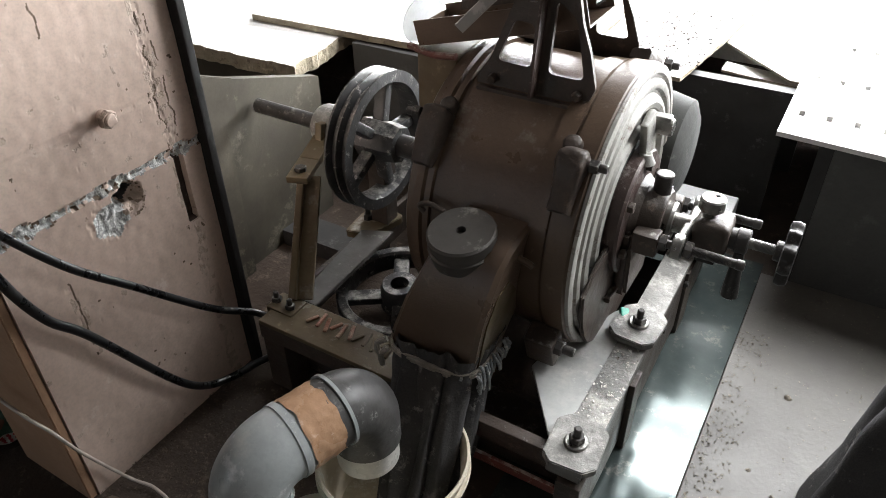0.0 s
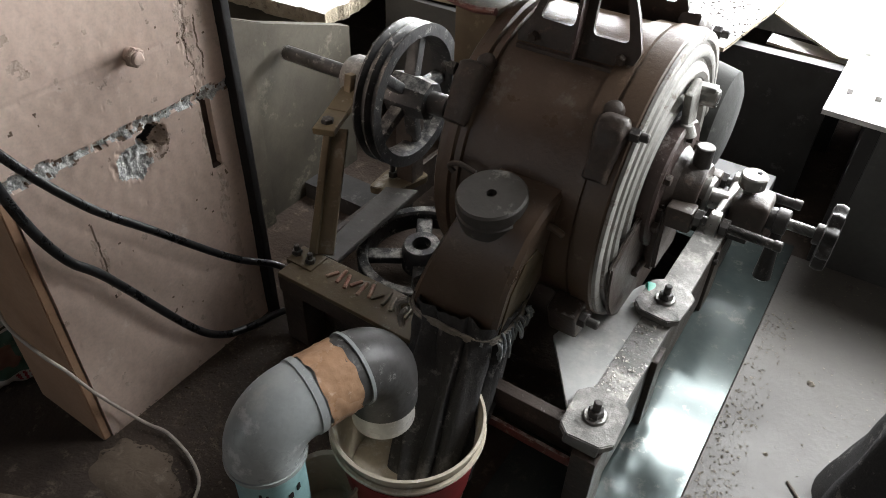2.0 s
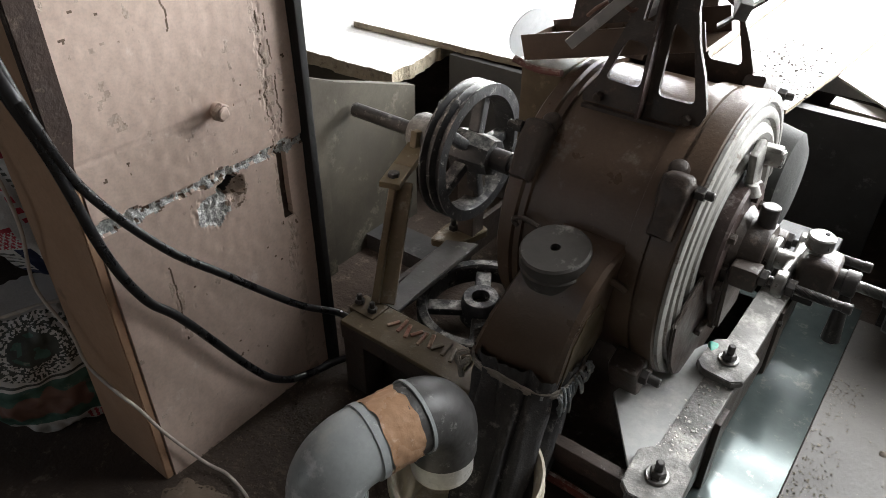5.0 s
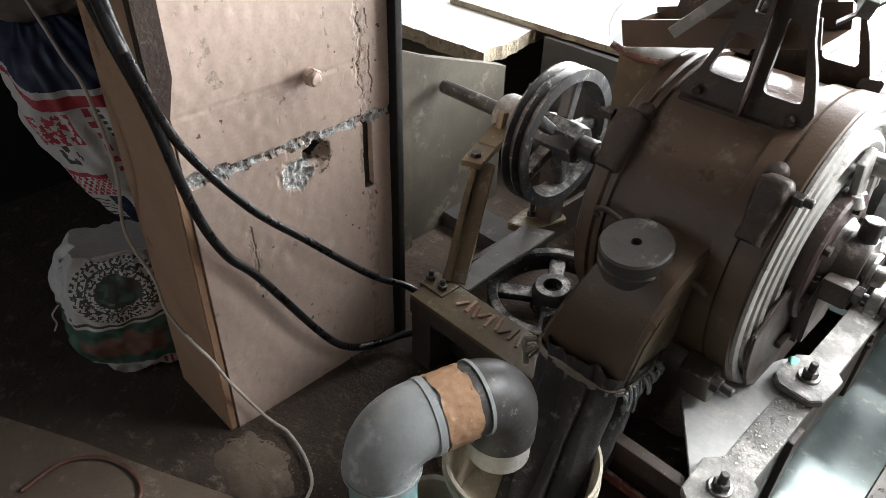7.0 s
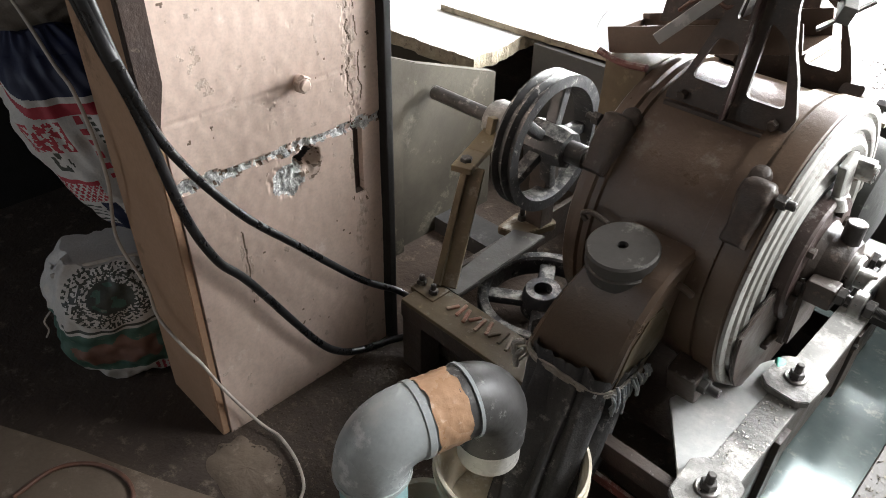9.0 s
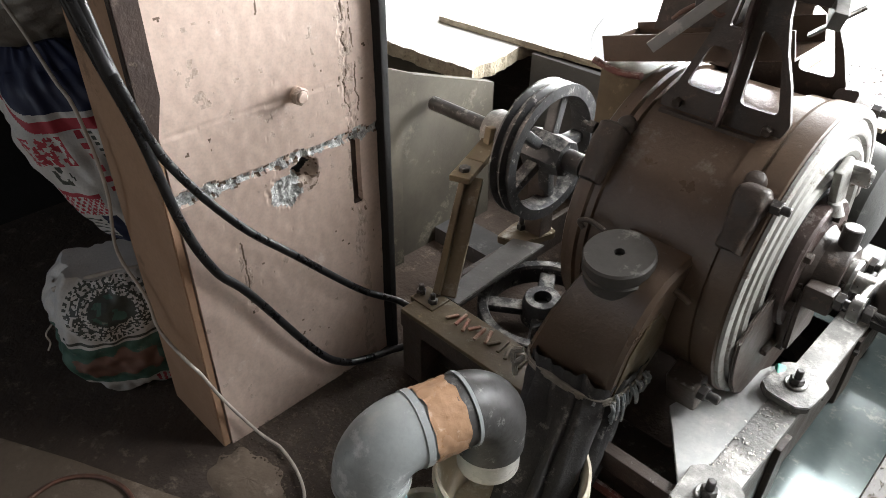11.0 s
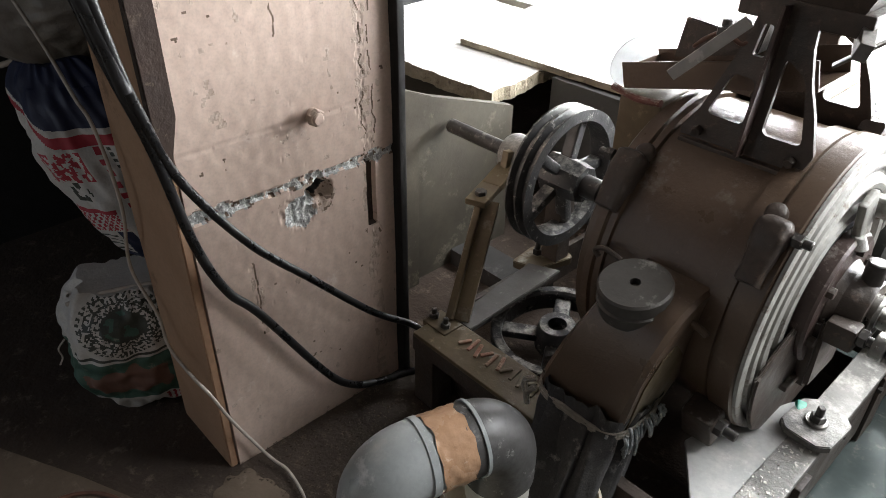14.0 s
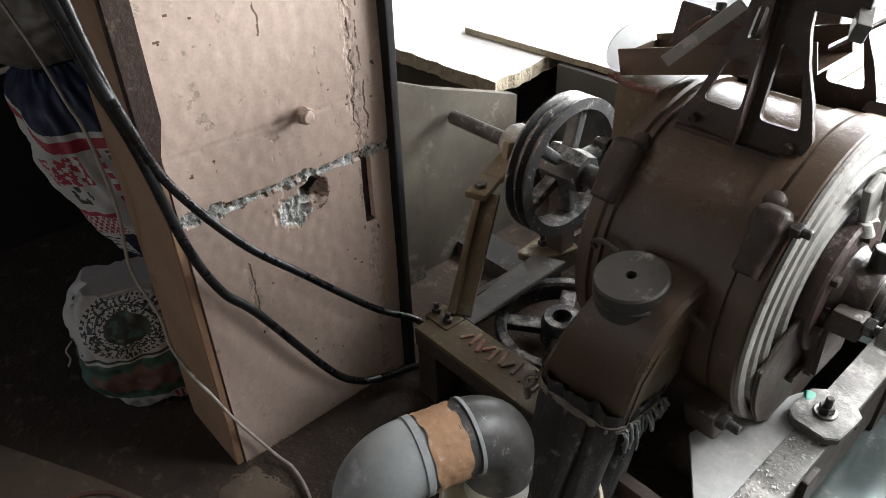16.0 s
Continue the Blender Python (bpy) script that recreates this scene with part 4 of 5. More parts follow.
for k in range(11):
    bm = bmesh.new()
    add_box(bm, (0.009, 0.042 if k % 3 else 0.03, 0.006), pose(-0.512 + 0.0195 * k, -0.371 + 0.006 * (k % 2), 0.214, 0, 0, (-28, 8, 22)[k % 3]), 0.0028)
    part("raised_mark", bm, RUST_LETTER if k < 6 else OLIVE, base)

# discharge spout with round cap
SPOUT = [(-0.24, 0.535), (-0.29, 0.536), (-0.335, 0.524), (-0.368, 0.498), (-0.392, 0.455), (-0.405, 0.4), (-0.41, 0.34), (-0.408, 0.28), (-0.285, 0.28), (-0.262, 0.31), (-0.22, 0.36)]


def spout_x(side, z):
    """The spout leans as it drops: its two flanks by height."""
    k = (z - 0.31) / 0.235
    return -0.195 + 0.055 * k + side * (0.088 - 0.025 * k)


def spout():
    bm = bmesh.new()
    cols = []
    n = len(SPOUT)
    for side, sh in ((-1, 0.007), (-0.9, 0.0), (0.9, 0.0), (1, 0.007)):
        cols.append([bm.verts.new((spout_x(side, z), y + (sh if 0 < i < n - 1 else 0), z - sh * (z > 0.45))) for i, (y, z) in enumerate(SPOUT)])
    for a, b in zip(cols, cols[1:]):
        for i in range(n):
            bm.faces.new((a[i], a[(i + 1) % n], b[(i + 1) % n], b[i]))
    bm.faces.new(cols[0])
    bm.faces.new(cols[-1][::-1])
    return bm


def spout_flank():
    bm = bmesh.new()
    ring = [(-0.39, 0.285), (-0.29, 0.285), (-0.265, 0.33), (-0.275, 0.4), (-0.32, 0.45), (-0.36, 0.44), (-0.385, 0.39)]
    lo = [bm.verts.new((spout_x(1, z) - 0.002, y, z)) for y, z in ring]
    hi = [bm.verts.new((spout_x(1, z) + 0.003, y, z)) for y, z in ring]
    bm.faces.new(hi)
    for k in range(len(ring)):
        q = (k + 1) % len(ring)
        bm.faces.new((lo[k], lo[q], hi[q], hi[k]))
    return bm


sp = part("spout", spout(), CAST, mill, "brown discharge spout")
part("spout_side", spout_flank(), OLIVE, sp, "olive side plate")
CAPM = Matrix.Translation((-0.172, -0.33, 0.505)) @ pose(0, 0, 0, 11, -2, 0) @ pose(0, 0, 0, 0, -90, 0)
cap = part("cap", lathe([(-0.02, 0.0), (-0.02, 0.06), (0.004, 0.062), (0.006, 0.058), (0.012, 0.058), (0.014, 0.0605), (0.03, 0.0605), (0.034, 0.057), (0.034, 0.009), (0.02, 0.009), (0.02, 0.0)], CAPM, 56), CAP_GREY, sp, "round steel cap with a centre hole")
# black bottom paints the dark inside of the cap's hole
part("cap_hole_shade", lathe([(0.0205, 0.0), (0.0205, 0.0085), (0.0215, 0.0)], CAPM, 16), BLACK_FRAME_SHADE, cap)
bm = tube([(-0.275, -0.29, 0.515), (-0.285, -0.29, 0.525), (-0.272, -0.287, 0.533), (-0.255, -0.285, 0.53), (-0.235, -0.285, 0.525)], 0.005, 10)
part("hook", bm, CAST_DARK, sp)
part("latch_rod", tube([(-0.13, -0.30, 0.505), (-0.1, -0.298, 0.492), (-0.065, -0.296, 0.482), (-0.058, -0.293, 0.475)], 0.006, 10), CAST, sp)
part("inlet_box", span(-0.43, -0.34, -0.06, 0.1, 0.45, 0.715, 0.005), OLIVE, mill, "tan feed inlet box")
part("inlet_rim", tube([(-0.44, -0.07, 0.722), (-0.385, -0.075, 0.715), (-0.33, -0.08, 0.722)], 0.007, 10), RED, mill)

# ---- hopper stand, tray and hopper foot on the drum ----


def plate_frame(y0, lean, thick=0.009):
    """A cast side frame: a plate with two rounded windows, leaning inwards."""
    bm = bmesh.new()
    loops = (([(-0.266, 0.693), (-0.06, 0.693), (-0.046, 0.728), (-0.064, 0.785), (-0.084, 0.83), (-0.098, 0.88), (-0.104, 0.94), (-0.19, 0.94), (-0.2, 0.87), (-0.216, 0.827), (-0.244, 0.748), (-0.268, 0.712)], 0.006),
             ([(-0.232, 0.744), (-0.166, 0.742), (-0.166, 0.815), (-0.205, 0.818)], 0.013), ([(-0.134, 0.738), (-0.068, 0.738), (-0.094, 0.835), (-0.132, 0.86)], 0.013),
             ([(-0.186, 0.85), (-0.166, 0.85), (-0.164, 0.9), (-0.18, 0.9)], 0.006))
    edges = []
    for pts, r in loops:
        vs = [bm.verts.new((p.x, y0 + lean * (p.y - 0.69), p.y)) for p in rounded(pts, r)]
        edges += [bm.edges.new((vs[k], vs[(k + 1) % len(vs)])) for k in range(len(vs))]
    bmesh.ops.triangle_fill(bm, use_beauty=True, use_dissolve=False, edges=edges)
    r = bmesh.ops.extrude_face_region(bm, geom=bm.faces[:])
    bmesh.ops.translate(bm, vec=(0, thick, 0), verts=[g for g in r["geom"] if isinstance(g, bmesh.types.BMVert)])
    return bm


stand = part("hopper_stand", plate_frame(-0.112, 0.12), CAST_DARK, mill, "dark cast hopper stand with rounded windows")
for x in (-0.235, -0.075):
    bm = bmesh.new()
    add_hex(bm, (x, -0.122, 0.712), (x, -0.11, 0.714), 0.009)
    part("bolt", bm, CAST_DARK, stand)
bm = bmesh.new()
add_bar(bm, (-0.262, -0.12, 0.69), (-0.064, -0.12, 0.69), 0.012, 0.016, 0.002, (0, 0, 1))
part("foot_flange", bm, CAST_DARK, stand)
bm = bmesh.new()
add_bar(bm, (-0.152, -0.128, 0.70), (-0.148, -0.098, 0.935), 0.026, 0.005, 0.001, (1, 0, 0))
part("stand_fin", bm, RED_DARK, stand, "red-edged fin")
part("rear_frame", plate_frame(0.125, -0.12), CAST_DARK, stand)
TR = Matrix.Translation((-0.259, 0.0, 0.789)) @ pose(0, 0, 0, 0, -15, 0)
bm = bmesh.new()
add_box(bm, (0.352, 0.12, 0.005), TR @ pose(0, 0, -0.022), 0.001)
tray = part("feed_tray", bm, CAST, mill, "brown sloping sheet-metal feed tray")
for s in (-1, 1):
    part("tray_side", box((0.352, 0.004, 0.048), TR @ pose(0, s * 0.06, 0), 0.001), CAST, tray)
part("tray_end", box((0.004, 0.116, 0.036), TR @ pose(-0.174, 0, -0.004), 0.001), CAST, tray)
bm = bmesh.new()
add_bar(bm, (-0.302, -0.118, 0.792), (-0.196, -0.105, 0.903), 0.02, 0.006, 0.001, (0, 1, 0.3))
part("flat_lever", bm, PLATE_GREY, tray, "bare flat steel lever")
bm = bmesh.new()
add_cyl(bm, (-0.233, -0.1, 0.86), (-0.236, -0.092, 0.895), 0.008, 14)
add_hex(bm, (-0.234, -0.1, 0.87), (-0.235, -0.098, 0.884), 0.013)
part("bolt", bm, STEEL_DARK, tray)
part("wire", tube([(-0.30, -0.06, 0.83), (-0.27, -0.085, 0.855), (-0.235, -0.095, 0.875), (-0.205, -0.09, 0.862), (-0.185, -0.08, 0.885)], 0.004, 8), COPPER_WIRE, tray, "red-brown wire")
part("tray_mouth", extrude_poly([(-0.345, 0.795), (-0.20, 0.835), (-0.19, 0.895), (-0.25, 0.862), (-0.335, 0.868)], 0.09, Matrix(((1, 0, 0, 0), (0, 0, 1, -0.04), (0, 1, 0, 0), (0, 0, 0, 1))), 0.002), CAST_DARK, tray)
bm = bmesh.new()
add_lathe(bm, [(0, 0.0), (0, 0.05), (0.002, 0.052), (0.004, 0.05), (0.004, 0.0)], Matrix.Translation((-0.452, 0.0, 0.752)) @ pose(0, 0, 0, 0, 10, -20), 40)
part("end_flap", bm, PALE_PLASTIC, tray, "pale round flap")
bm = bmesh.new()
b0 = bmesh.ops.create_cone(bm, segments=4, cap_ends=True, radius1=0.11, radius2=0.30, depth=0.26)["verts"]
bmesh.ops.transform(bm, matrix=pose(-0.13, 0.0, 1.06, 0, 0, 45), verts=b0)
part("hopper", bm, CAST_DARK, mill, "dark sheet-metal hopper foot")
part("hopper_collar", span(-0.23, -0.03, -0.085, 0.1, 0.905, 0.94, 0.004), CAST_DARK, mill)
bm = bmesh.new()
add_box(bm, (0.02, 0.05, 0.03), pose(-0.035, -0.09, 0.905, 20, 10, 25), 0.002)
add_bar(bm, (-0.06, -0.11, 0.87), (0.0, -0.09, 0.92), 0.02, 0.004, 0.001)
part("slide_plate", bm, STEEL, mill)

# rounded guard behind the drum
guard = tagged(link("motor", lathe([(-0.42, 0.0), (-0.42, 0.1), (-0.40, 0.13), (-0.02, 0.13), (0.03, 0.12), (0.045, 0.09), (0.05, 0.0)], Matrix.Translation((0, 0.34, 0.42)), 48), MOTOR_GREY), "grey round-ended motor body behind the drum", "motor")
link("motor_base", span(-0.4, 0.17, 0.25, 0.43, 0.2, 0.29, 0.004), BIN_DARK, guard)

# ---- outlet pipe, bucket, cloth sleeve ----
A, B, HZ = Vector((-0.284, -0.786, 0)), Vector((-0.222, -0.578, 0)), 0.345
u = (B - A).normalized()
rp = 0.055
pipe = tagged(empty("outlet_pipe"), "grey plastic elbow pipe with brown tape, dipping into the bucket", "pipe")


def arc(center, d1, d2, r, n=10):
    return [center + r * (d1 * math.cos(t) + d2 * math.sin(t)) for t in [math.pi / 2 * k / n for k in range(n + 1)]]


Z = Vector((0, 0, 1))
er = 0.062
part("standpipe", tube([A + Z * 0.0, A + Z * (HZ - er - 0.005)], rp, 40, smooth_it=False), PVC_CYAN, pipe, "pale cyan upright pipe")
part("elbow", tube([A + Z * (HZ - er - 0.012), A + Z * (HZ - er)] + arc(A + Z * (HZ - er) + u * er, -u, Z, er)[1:] + [A + Z * HZ + u * (er + 0.01)], rp + 0.006, 40, smooth_it=False), PVC, pipe, "scuffed grey elbow")
part("socket_ring", tube([A + Z * (HZ - er - 0.014), A + Z * (HZ - er - 0.006)], rp + 0.0085, 40, smooth_it=False), PVC, pipe)
LAB = (B - A).length
part("socket_ring", tube([A + Z * HZ + u * (er + 0.008), A + Z * HZ + u * (er + 0.02)], rp + 0.008, 40, smooth_it=False), PVC, pipe)
part("joint", tube([A + Z * HZ + u * (er + 0.02), A + Z * HZ + u * (LAB - er)], rp + 0.002, 40, smooth_it=False), PVC, pipe)
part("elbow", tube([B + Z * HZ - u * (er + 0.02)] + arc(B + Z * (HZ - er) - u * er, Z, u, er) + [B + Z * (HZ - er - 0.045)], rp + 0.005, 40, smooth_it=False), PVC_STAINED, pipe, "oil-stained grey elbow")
part("socket_ring", tube([B + Z * HZ - u * (er - 0.004), B + Z * HZ - u * (er - 0.010)], rp + 0.008, 40, smooth_it=False), PVC, pipe)
part("pipe_end", tube([B + Z * (HZ - er - 0.04), B + Z * (HZ - er - 0.095)], rp, 40, smooth_it=False), PVC_WHITE, pipe, "white pipe end")


def tape():
    bm = bmesh.new()
    n, m = 60, 12
    side = u.cross(Z)
    g = []
    for i in range(n + 1):
        a = -2.0 + 4.3 * i / n
        row = []
        for j in range(m + 1):
            t = j / m
            s = er + 0.024 + 0.058 * t
            s += 0.010 * noise.noise(Vector((a * 2, t > 0.5, 3))) * (t in (0, 1))
            r = rp + 0.006 + 0.0022 * noise.noise(Vector((a * 7, t * 5, 0)))
            row.append(bm.verts.new(A + Z * HZ + u * s + r * (side * math.sin(a) + Z * math.cos(a))))
        g.append(row)
    for i in range(n):
        for j in range(m):
            bm.faces.new((g[i][j], g[i + 1][j], g[i + 1][j + 1], g[i][j + 1]))
    return bm


part("tape", tape(), TAPE, pipe, "wrinkled brown packing tape")
for k in range(14):
    a = random.uniform(-0.9, 0.9)
    side = u.cross(Z)
    c = A + Z * random.uniform(0.185, 0.235)
    d = (side * math.cos(a) - u * math.sin(a))
    bm = bmesh.new()
    add_box(bm, (0.004, 0.012, 0.002), Matrix.Translation(c + d * (rp + 0.0005)) @ basis(d), 0)
    part("print_mark", bm, BLACK_FRAME_SHADE, pipe)

BC = Vector((-0.178, -0.566, 0))
bucket = tagged(empty("bucket"), "dusty cream plastic bucket with red print under the spout", "bucket")
Mz = Matrix.Translation(BC) @ pose(0, 0, 0, 0, -90, 0)
part("shell", lathe([(0.004, 0.0), (0.004, 0.105), (0.19, 0.128), (0.2, 0.135), (0.207, 0.135), (0.208, 0.130), (0.2, 0.1255), (0.012, 0.101), (0.012, 0.0)], Mz, 72), BUCKET, bucket)
part("rim", lathe([(0.172, 0.129), (0.172, 0.135), (0.176, 0.137), (0.180, 0.135), (0.180, 0.129)], Mz, 72, True), BUCKET, bucket)
part("print", lathe([(0.05, 0.1115), (0.15, 0.1245), (0.15, 0.1255), (0.05, 0.1125)], Mz, 72, True), BUCKET_RED, bucket, "red printed band")
part("flour", lathe([(0.06, 0.0), (0.058, 0.05), (0.05, 0.107)], Mz, 40), BUCKET, bucket, "flour in the bucket")
pail = tagged(link("small_tin", lathe([(0.0, 0.0), (0.0, 0.052), (0.1, 0.058), (0.106, 0.062), (0.11, 0.06), (0.104, 0.054), (0.01, 0.046), (0.01, 0.0)], Matrix.Translation((-0.255, -0.705, 0.008)) @ pose(0, 0, 0, 0, -90, 0), 40), BUCKET), "small cream tin standing between pipe and bucket", "tin")


def sleeve():
    """Hanging cloth tied round the spout's mouth, folded, narrowing into the bucket."""
    bm = bmesh.new()
    n, m = 120, 36
    g = []
    for j in range(m + 1):
        t = j / m
        z = 0.322 - 0.265 * t
        row = []
        for i in range(n):
            a = 2 * math.pi * i / n
            c, s = math.cos(a), math.sin(a)
            k = (abs(c) ** 4 + abs(s) ** 4) ** -0.25
            hx, hy = 0.094 - 0.022 * t, 0.073 - 0.008 * t
            fold = (1 - abs(math.sin(5.5 * a + 1.6 * noise.noise(Vector((c * 2, s * 2, t * 1.2)))))) * (0.008 + 0.05 * min(1, 2.5 * t))
            fold += 0.007 * noise.noise(Vector((c * 5, s * 5, t * 7)))
            pinch = -0.004 * math.exp(-((t - 0.14) / 0.05) ** 2) + 0.012 * math.exp(-(t / 0.06) ** 2) * (0.5 + noise.noise(Vector((c * 6, s * 6, 1))))
            x = (hx * k * c) * (1 - fold * 6) + pinch * c
            y = (hy * k * s) * (1 - fold * 6) + pinch * s
            row.append(bm.verts.new((-0.196 + 0.058 * t + x, -0.345 - 0.21 * t ** 1.15 + y, z + 0.012 * noise.noise(Vector((c * 3, s * 3, 9))) * (t == 0))))
        g.append(row)
    for a, b in zip(g, g[1:]):
        for i in range(n):
            f = bm.faces.new((a[i], a[(i + 1) % n], b[(i + 1) % n], b[i]))
            f.material_index = int(noise.noise(f.calc_center_median() * 45) > 0.52 and a[i].co.z > 0.27)
    return bm


cl = tagged(link("cloth_sleeve", sleeve(), [CLOTH, CLOTH_PALE], smooth=60), "dark floury cloth sleeve tied round the spout, hanging into the bucket", "cloth sleeve")
cuff = []
for k in range(60):
    a = 2 * math.pi * k / 59
    c, s = math.cos(a), math.sin(a)
    q = (abs(c) ** 4 + abs(s) ** 4) ** -0.25
    cuff.append((-0.193 + 0.094 * q * c, -0.355 + 0.074 * q * s, 0.29 + 0.004 * noise.noise(Vector((c * 3, s * 3, 2)))))
for dz, r in ((0, 0.0035), (0.006, 0.003), (-0.005, 0.003)):
    part("twine", tube([(x, y, z + dz) for x, y, z in cuff], r, 8, 2), TWINE, cl, "grey twine binding")
part("knot", tube([(-0.286, -0.415, 0.30), (-0.302, -0.425, 0.29), (-0.294, -0.43, 0.272), (-0.284, -0.421, 0.282), (-0.296, -0.425, 0.262), (-0.292, -0.427, 0.24)], 0.006, 8), TWINE, cl, "twine knot")
for k in range(22):
    t = k / 21
    p = Vector((-0.098 + random.uniform(-0.004, 0.006), -0.42 + 0.13 * t, 0.292 + random.uniform(-0.004, 0.014)))
    q = p + Vector((random.uniform(-0.004, 0.01), random.uniform(-0.014, 0.014), -random.uniform(0.02, 0.06)))
    part("frayed_strand", tube([p, (p + q) / 2 + Vector((0.004, 0, 0)), q], 0.0028, 6, 3), CLOTH_PALE, cl, "floury frayed strand")

# ---- cables ----


def cable(name, pts, r, mat, label):
    return tagged(link(name, tube(pts, r, 12, 10), mat, smooth=60), label, "cable")


cable("power_cable", [(-0.70, -0.93, 1.35), (-0.69, -0.885, 0.94), (-0.69, -0.86, 0.80), (-0.692, -0.822, 0.68), (-0.69, -0.73, 0.53), (-0.69, -0.627, 0.412), (-0.685, -0.48, 0.25), (-0.68, -0.38, 0.165), (-0.63, -0.365, 0.155), (-0.59, -0.33, 0.15)], 0.0078, RUBBER, "thick black power cable sagging from the pier to the mill base")
cable("power_cable", [(-0.705, -0.95, 1.3), (-0.70, -0.90, 0.95), (-0.695, -0.855, 0.75), (-0.69, -0.824, 0.568), (-0.69, -0.785, 0.455), (-0.69, -0.731, 0.375), (-0.69, -0.606, 0.151), (-0.69, -0.54, 0.072), (-0.69, -0.47, 0.036), (-0.67, -0.39, 0.03), (-0.60, -0.30, 0.05), (-0.55, -0.2, 0.05)], 0.0085, RUBBER, "thick black power cable looping down to the floor")
cable("thin_cord", [(-1.2, -0.87, 0.89), (-1.095, -0.86, 0.806), (-0.995, -0.86, 0.739), (-0.937, -0.86, 0.709), (-0.902, -0.86, 0.631), (-0.898, -0.86, 0.547), (-0.942, -0.86, 0.407), (-0.88, -0.852, 0.325), (-0.835, -0.86, 0.277), (-0.745, -0.86, 0.262), (-0.7, -0.851, 0.242), (-0.7, -0.822, 0.154), (-0.698, -0.775, 0.037), (-0.672, -0.762, 0.014), (-0.63, -0.755, 0.013), (-0.56, -0.765, 0.012), (-0.5, -0.79, 0.012), (-0.47, -0.83, 0.012)], 0.0033, CORD, "thin dirty white cord trailing to the floor")
cable("insulating_tape", [(-0.70, -0.91, 1.02), (-0.695, -0.89, 0.93), (-0.69, -0.875, 0.84)], 0.0115, RUBBER, "loose black insulating tape round the cables")
cable("floor_wire", [(-0.86, -1.20, 0.014), (-0.87, -1.12, 0.015), (-0.83, -1.06, 0.015), (-0.76, -1.03, 0.015), (-0.70, -1.04, 0.015), (-0.67, -1.09, 0.015), (-0.69, -1.15, 0.014)], 0.0045, COPPER_WIRE, "loop of dark wire on the floor")

# ---- sacks beyond the pier ----


def sack(w, d, h, bulge, seed, lean=(0, 0)):
    bm = bmesh.new()
    n, m = 340, 210
    g = []
    for j in range(m + 1):
        t = j / m
        prof = (1 - abs(2 * t - 1) ** 3.2 * (1 - bulge))
        row = []
        for i in range(n):
            a = 2 * math.pi * i / n
            c, s = math.cos(a), math.sin(a)
            k = (abs(c) ** 3 + abs(s) ** 3) ** (-1 / 3)
            p = Vector((w / 2 * k * c * prof, d / 2 * k * s * prof, h * t))
            q = Vector((c * 1.7, s * 1.7, t * 3 + seed))
            p += Vector((c, s, 0)) * (0.022 * noise.noise(q) + 0.010 * noise.noise(q * 3.5))
            p += Vector((lean[0] * t, lean[1] * t, 0.012 * noise.noise(q * 1.5) * (t > 0.9)))
            row.append(bm.verts.new(p))
        g.append(row)
    for a, b in zip(g, g[1:]):
        for i in range(n):
            bm.faces.new((a[i], a[(i + 1) % n], b[(i + 1) % n], b[i]))
    bm.faces.new(g[0][::-1])
    bm.faces.new(g[-1])
    return bm, n, m


def paint(bm, rule):
    for f in bm.faces:
        c = f.calc_center_median()
        f.material_index = rule(c, math.atan2(c.y, c.x))


bm, n, m = sack(0.31, 0.24, 0.32, 0.6, 4)


def lower_rule(c, a):
    """Print of the lower sack: round medallion over a green field, a pale foot and a red side mark."""
    if c.z < 0.055 + 0.03 * max(0.0, -c.x):
        return 4 if c.x > 0.02 and 0.012 < c.z < 0.05 and math.sin(c.x * 500) > 0 else 0
    if c.z < 0.185:
        if c.z > 0.172:
            return 2
        return 3 if math.hypot((c.x + 0.03) / 0.09, (c.z - 0.12) / 0.04) < 1 + 0.5 * noise.noise(c * 30) else 2
    r = math.hypot((c.x + 0.02) / 0.092, (c.z - 0.262) / 0.062)
    ang = math.atan2(c.z - 0.262, c.x + 0.02)
    if r < 1 and c.y < 0:
        if r < 0.5:
            return 2 if r < 0.42 and noise.noise(c * 50) > 0.1 else 1
        if r > 0.93:
            return 1 if math.sin(44 * ang) > 0 else 0
        return 1 if noise.noise(Vector((ang * 9, r * 14, 1))) > 0 or 0.66 < r < 0.7 else 0
    if 0.19 < c.z < 0.197 and abs(c.x) < 0.13:
        return 1
    return 0


paint(bm, lower_rule)
bag = link("flour_sack", bm, [SACK_WHITE, SACK_DARK, SACK_GREEN, SACK_BROWN, SACK_RED], smooth=60)
bag.matrix_world = pose(-1.07, -0.835, 0.0, 0, 0, 68)
tagged(bag, "full white woven sack with dark green and brown print", "sack", "stacked flour sacks")
part("loose_thread", tube([(-0.15, -0.03, 0.2), (-0.165, -0.04, 0.185), (-0.162, -0.045, 0.165), (-0.17, -0.05, 0.15)], 0.002, 6), CORD, bag, "loose white thread")
part("stitched_seam", tube([(-0.12, -0.05, 0.3), (-0.04, -0.06, 0.318), (0.05, -0.06, 0.318), (0.12, -0.05, 0.3)], 0.005, 8), CORD, bag, "stitched closing seam")
LEAN_X, LEAN_Y, TALL = -0.19, 0.135, 0.43
bm, n, m = sack(0.285, 0.2, TALL, 0.45, 9, (LEAN_X, LEAN_Y))


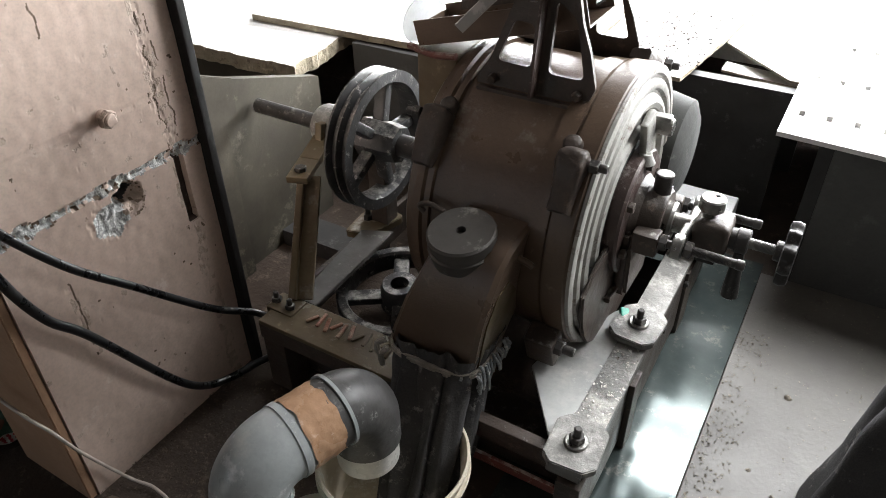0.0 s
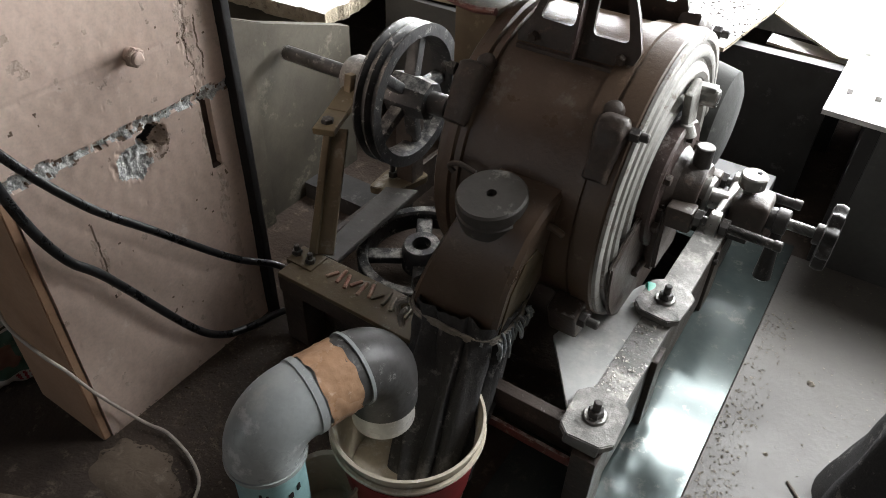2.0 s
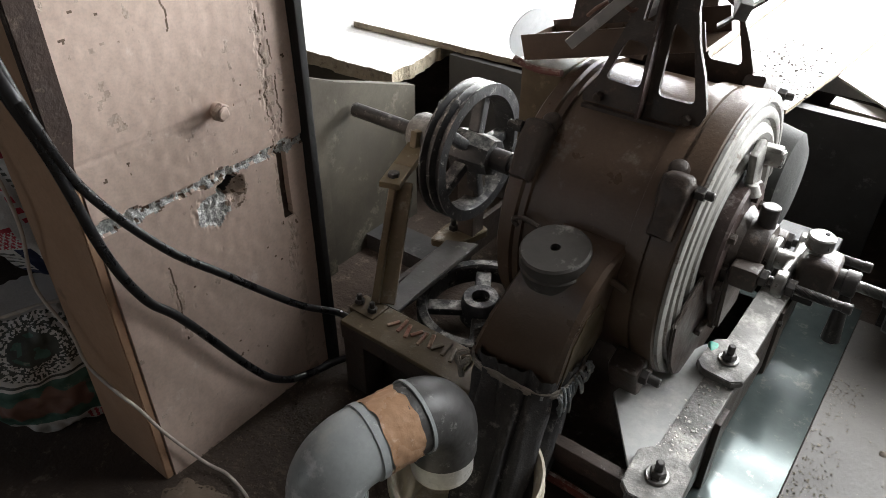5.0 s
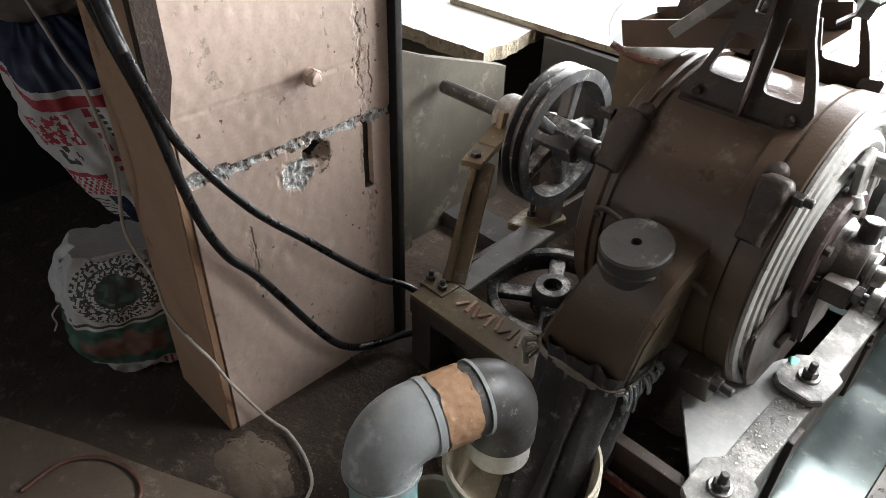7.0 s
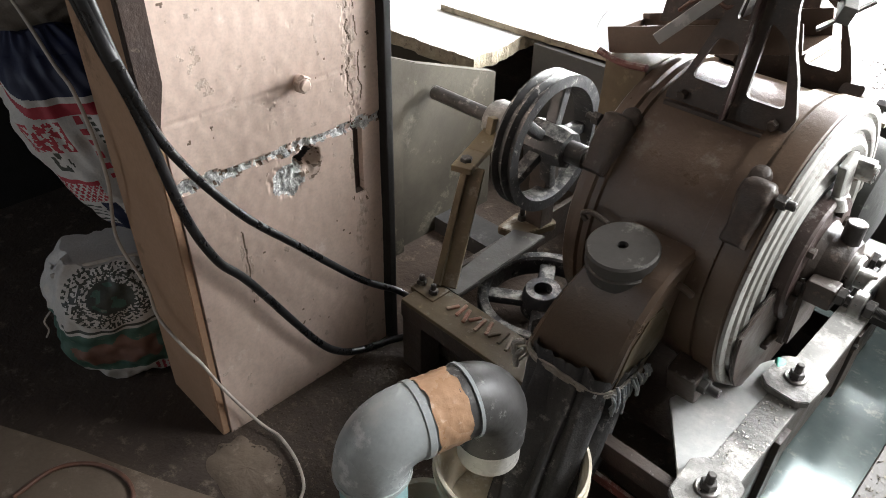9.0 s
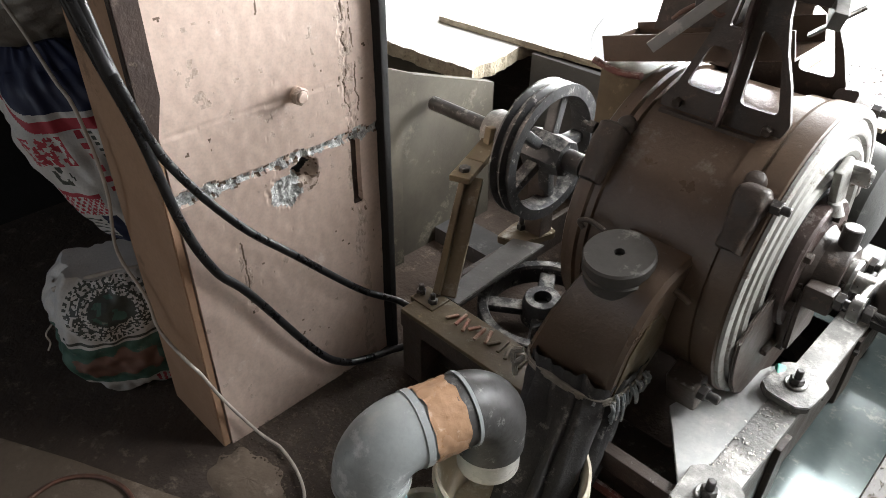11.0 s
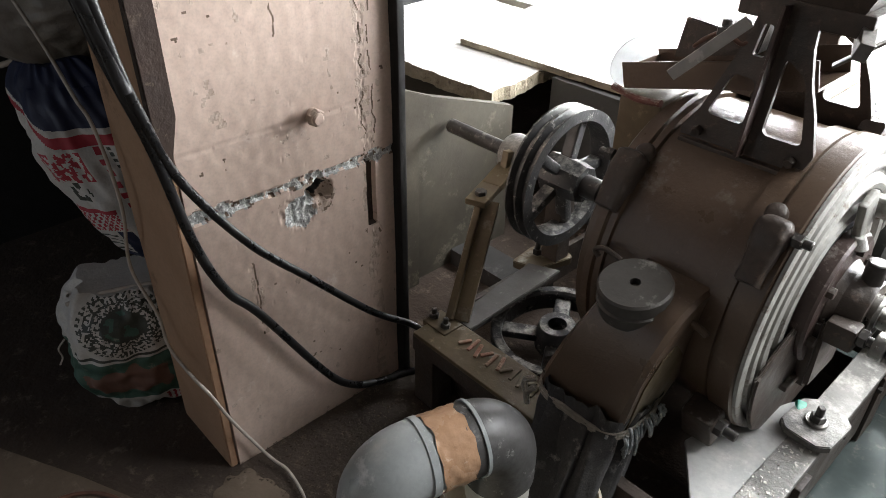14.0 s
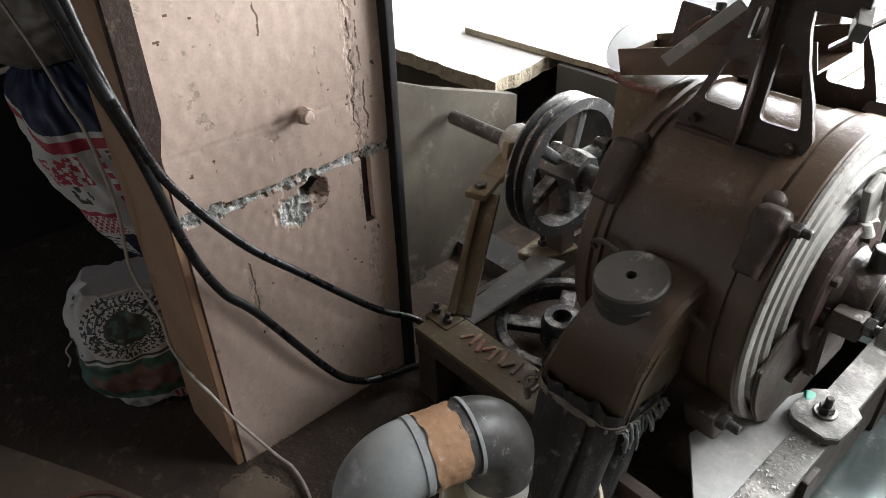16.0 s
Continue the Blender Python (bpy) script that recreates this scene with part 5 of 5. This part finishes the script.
def upper_rule(c, a):
    """Print of the upper sack: navy top with a red border, ornament, lattice, a navy corner mark, bars in place of letters."""
    x, z = c.x - LEAN_X * c.z / TALL, c.z * 0.86
    curve = 0.272 + 0.06 * math.exp(-((x + 0.115) / 0.022) ** 2)
    if z > curve:
        return 2
    if z > curve - 0.012:
        return 0
    if z > curve - 0.03:
        return 1
    if 0.185 < z < 0.236 and -0.12 < x < -0.035:
        return 1 if noise.noise(Vector((x * 95, 2, z * 95))) + 0.6 * noise.noise(Vector((x * 210, 5, z * 210))) > -0.06 else 0
    if -0.095 < x < -0.06 and 0.152 < z < 0.185:
        return 3 if noise.noise(Vector((x * 80, 1, z * 80))) > 0 else 0
    if -0.008 < x < 0.006 and 0.135 < z < 0.26:
        return 1 if math.sin(z * 330) > -0.2 else 0
    if 0.018 < x < 0.025 and 0.17 < z < 0.26:
        return 3 if math.sin(z * 620) > -0.2 else 0
    if -0.125 < x < -0.035 and 0.13 < z < 0.138:
        return 1
    if -0.125 < x < -0.035 and 0.098 < z < 0.13:
        return 0 if math.sin((x + z) * 520) > 0.6 or math.sin((x - z) * 520) > 0.6 else 1
    if 0.0 < x < 0.05 and 0.085 < z < 0.135:
        return 1 if noise.noise(Vector((x * 130, 8, z * 130))) > -0.05 else 0
    if 0.03 < z < 0.096 and -0.06 < x < -0.03 or 0.03 < z < 0.046 and -0.12 < x < -0.03:
        return 2
    if 0.05 < z < 0.092 and -0.115 < x < -0.065:
        return 3 if math.sin(z * 520) > 0.55 else 0
    if 0.008 < z < 0.024 and -0.12 < x < -0.015:
        return 1
    return 0


paint(bm, upper_rule)
bag = link("flour_sack", bm, [SACK_WHITE, SACK_RED, SACK_BLUE, SACK_DARK], smooth=60)
bag.matrix_world = pose(-1.10, -0.695, 0.29, 0, 0, 60)
tagged(bag, "white woven sack with red and navy print leaning on the stack", "sack", "stacked flour sacks")
part("stitched_seam", tube([(LEAN_X - 0.1, LEAN_Y - 0.02, TALL - 0.012), (LEAN_X - 0.04, LEAN_Y - 0.01, TALL), (LEAN_X + 0.04, LEAN_Y, TALL), (LEAN_X + 0.1, LEAN_Y + 0.01, TALL - 0.012)], 0.006, 8), CORD, bag, "stitched closing seam")
bm, n, m = sack(0.42, 0.24, 0.26, 0.5, 17)
rough_up(bm, 0.02, 9)
bag = link("plastic_sheet", bm, PLASTIC_GREY, smooth=60)
bag.matrix_world = pose(-1.33, -0.74, 0.705, 0, 0, 60)
tagged(bag, "crumpled grey plastic sheet lying on top of the sacks", "plastic sheet")

# ---- dark cloth bag on the right ----


def cloth_bag():
    bm = bmesh.new()
    n, m = 100, 36
    g = []
    for j in range(m + 1):
        t = j / m
        row = []
        for i in range(n):
            a = 2 * math.pi * i / n
            c, s = math.cos(a), math.sin(a)
            r = 0.2 - 0.06 * t + 0.018 * math.cos(7 * a + 3 * t + 2 * noise.noise(Vector((c, s, t * 2)))) + 0.012 * noise.noise(Vector((c * 4, s * 4, t * 5)))
            if t > 0.92:
                r *= 1 - 0.7 * (t - 0.92) / 0.08
            row.append(bm.verts.new((0.655 + 0.05 * t + r * c, -0.215 + 0.06 * t + r * s, 0.55 * t)))
        g.append(row)
    for a, b in zip(g, g[1:]):
        for i in range(n):
            bm.faces.new((a[i], a[(i + 1) % n], b[(i + 1) % n], b[i]))
    bm.faces.new(g[0][::-1])
    bm.faces.new(g[-1])
    return bm


tagged(link("cloth_bag", cloth_bag(), CLOTH, smooth=60), "dark folded cloth bag standing on the floor", "bag")

# ---- crumbs and scraps ----


def crumbs(count, area, size, mat, name, label, z=0.004):
    bm = bmesh.new()
    rnd = random.Random(count)
    for _ in range(count):
        x0, x1, y0, y1 = area
        s = rnd.uniform(0.5, 1.3) * size
        p = Vector((rnd.uniform(x0, x1), rnd.uniform(y0, y1), z + s * 0.3))
        if noise.noise(p * 4) < rnd.uniform(-0.7, 0.3):
            continue
        v = [bm.verts.new(p + Vector((rnd.uniform(-s, s), rnd.uniform(-s, s), rnd.uniform(-0.4, 0.5) * s))) for _ in range(5)]
        for q in ((0, 1, 2), (0, 2, 3), (0, 3, 4), (1, 2, 4), (1, 3, 4)):
            bm.faces.new([v[i] for i in q])
    return tagged(link(name, bm, mat, smooth=0), label, "crumbs", kind="stuff")


crumbs(1800, (0.264, 0.34, -0.6, 0.3), 0.0032, CHIP, "floor_crumbs", "grey-brown crumbs along the joint in the floor", 0.0065)
crumbs(1300, (0.27, 0.8, -0.5, 0.55), 0.0026, CHIP, "floor_grit", "brown grit strewn on the floor", 0.0065)
crumbs(5200, (-0.72, -0.2, -0.86, -0.42), 0.0032, GRIT, "floor_grit", "brown grit strewn on the floor")
crumbs(320, (0.062, 0.122, -0.4, -0.1), 0.0035, FLOUR, "rail_flour", "lumps of flour caked on the rail", 0.212)
crumbs(900, (-0.36, -0.06, 0.72, 1.3), 0.006, CAST_DARK, "board_grit", "dark grains scattered on the board", 0.446)
scrap = link("plastic_scrap", box((0.02, 0.035, 0.012), pose(0.055, -0.045, 0.224, 20, 15, 30), 0.004), TEAL_TAPE)
tagged(scrap, "teal scrap of plastic on the rail", "scrap")
tagged(link("twig", tube([(0.42, -0.16, 0.008), (0.45, -0.19, 0.010), (0.475, -0.205, 0.008)], 0.003, 6), CHIP), "short dark twig on the floor", "twig")
for x, y, s in ((0.405, 0.12, 0.008), (0.37, -0.12, 0.006), (0.33, -0.2, 0.005)):
    bm = bmesh.new()
    bmesh.ops.create_icosphere(bm, subdivisions=2, radius=s, matrix=pose(x, y, s * 0.6))
    rough_up(bm, s * 0.5, 120)
    tagged(link("pebble", bm, CHIP), "small dark pebble on the floor", "pebble", "pebbles on the floor")
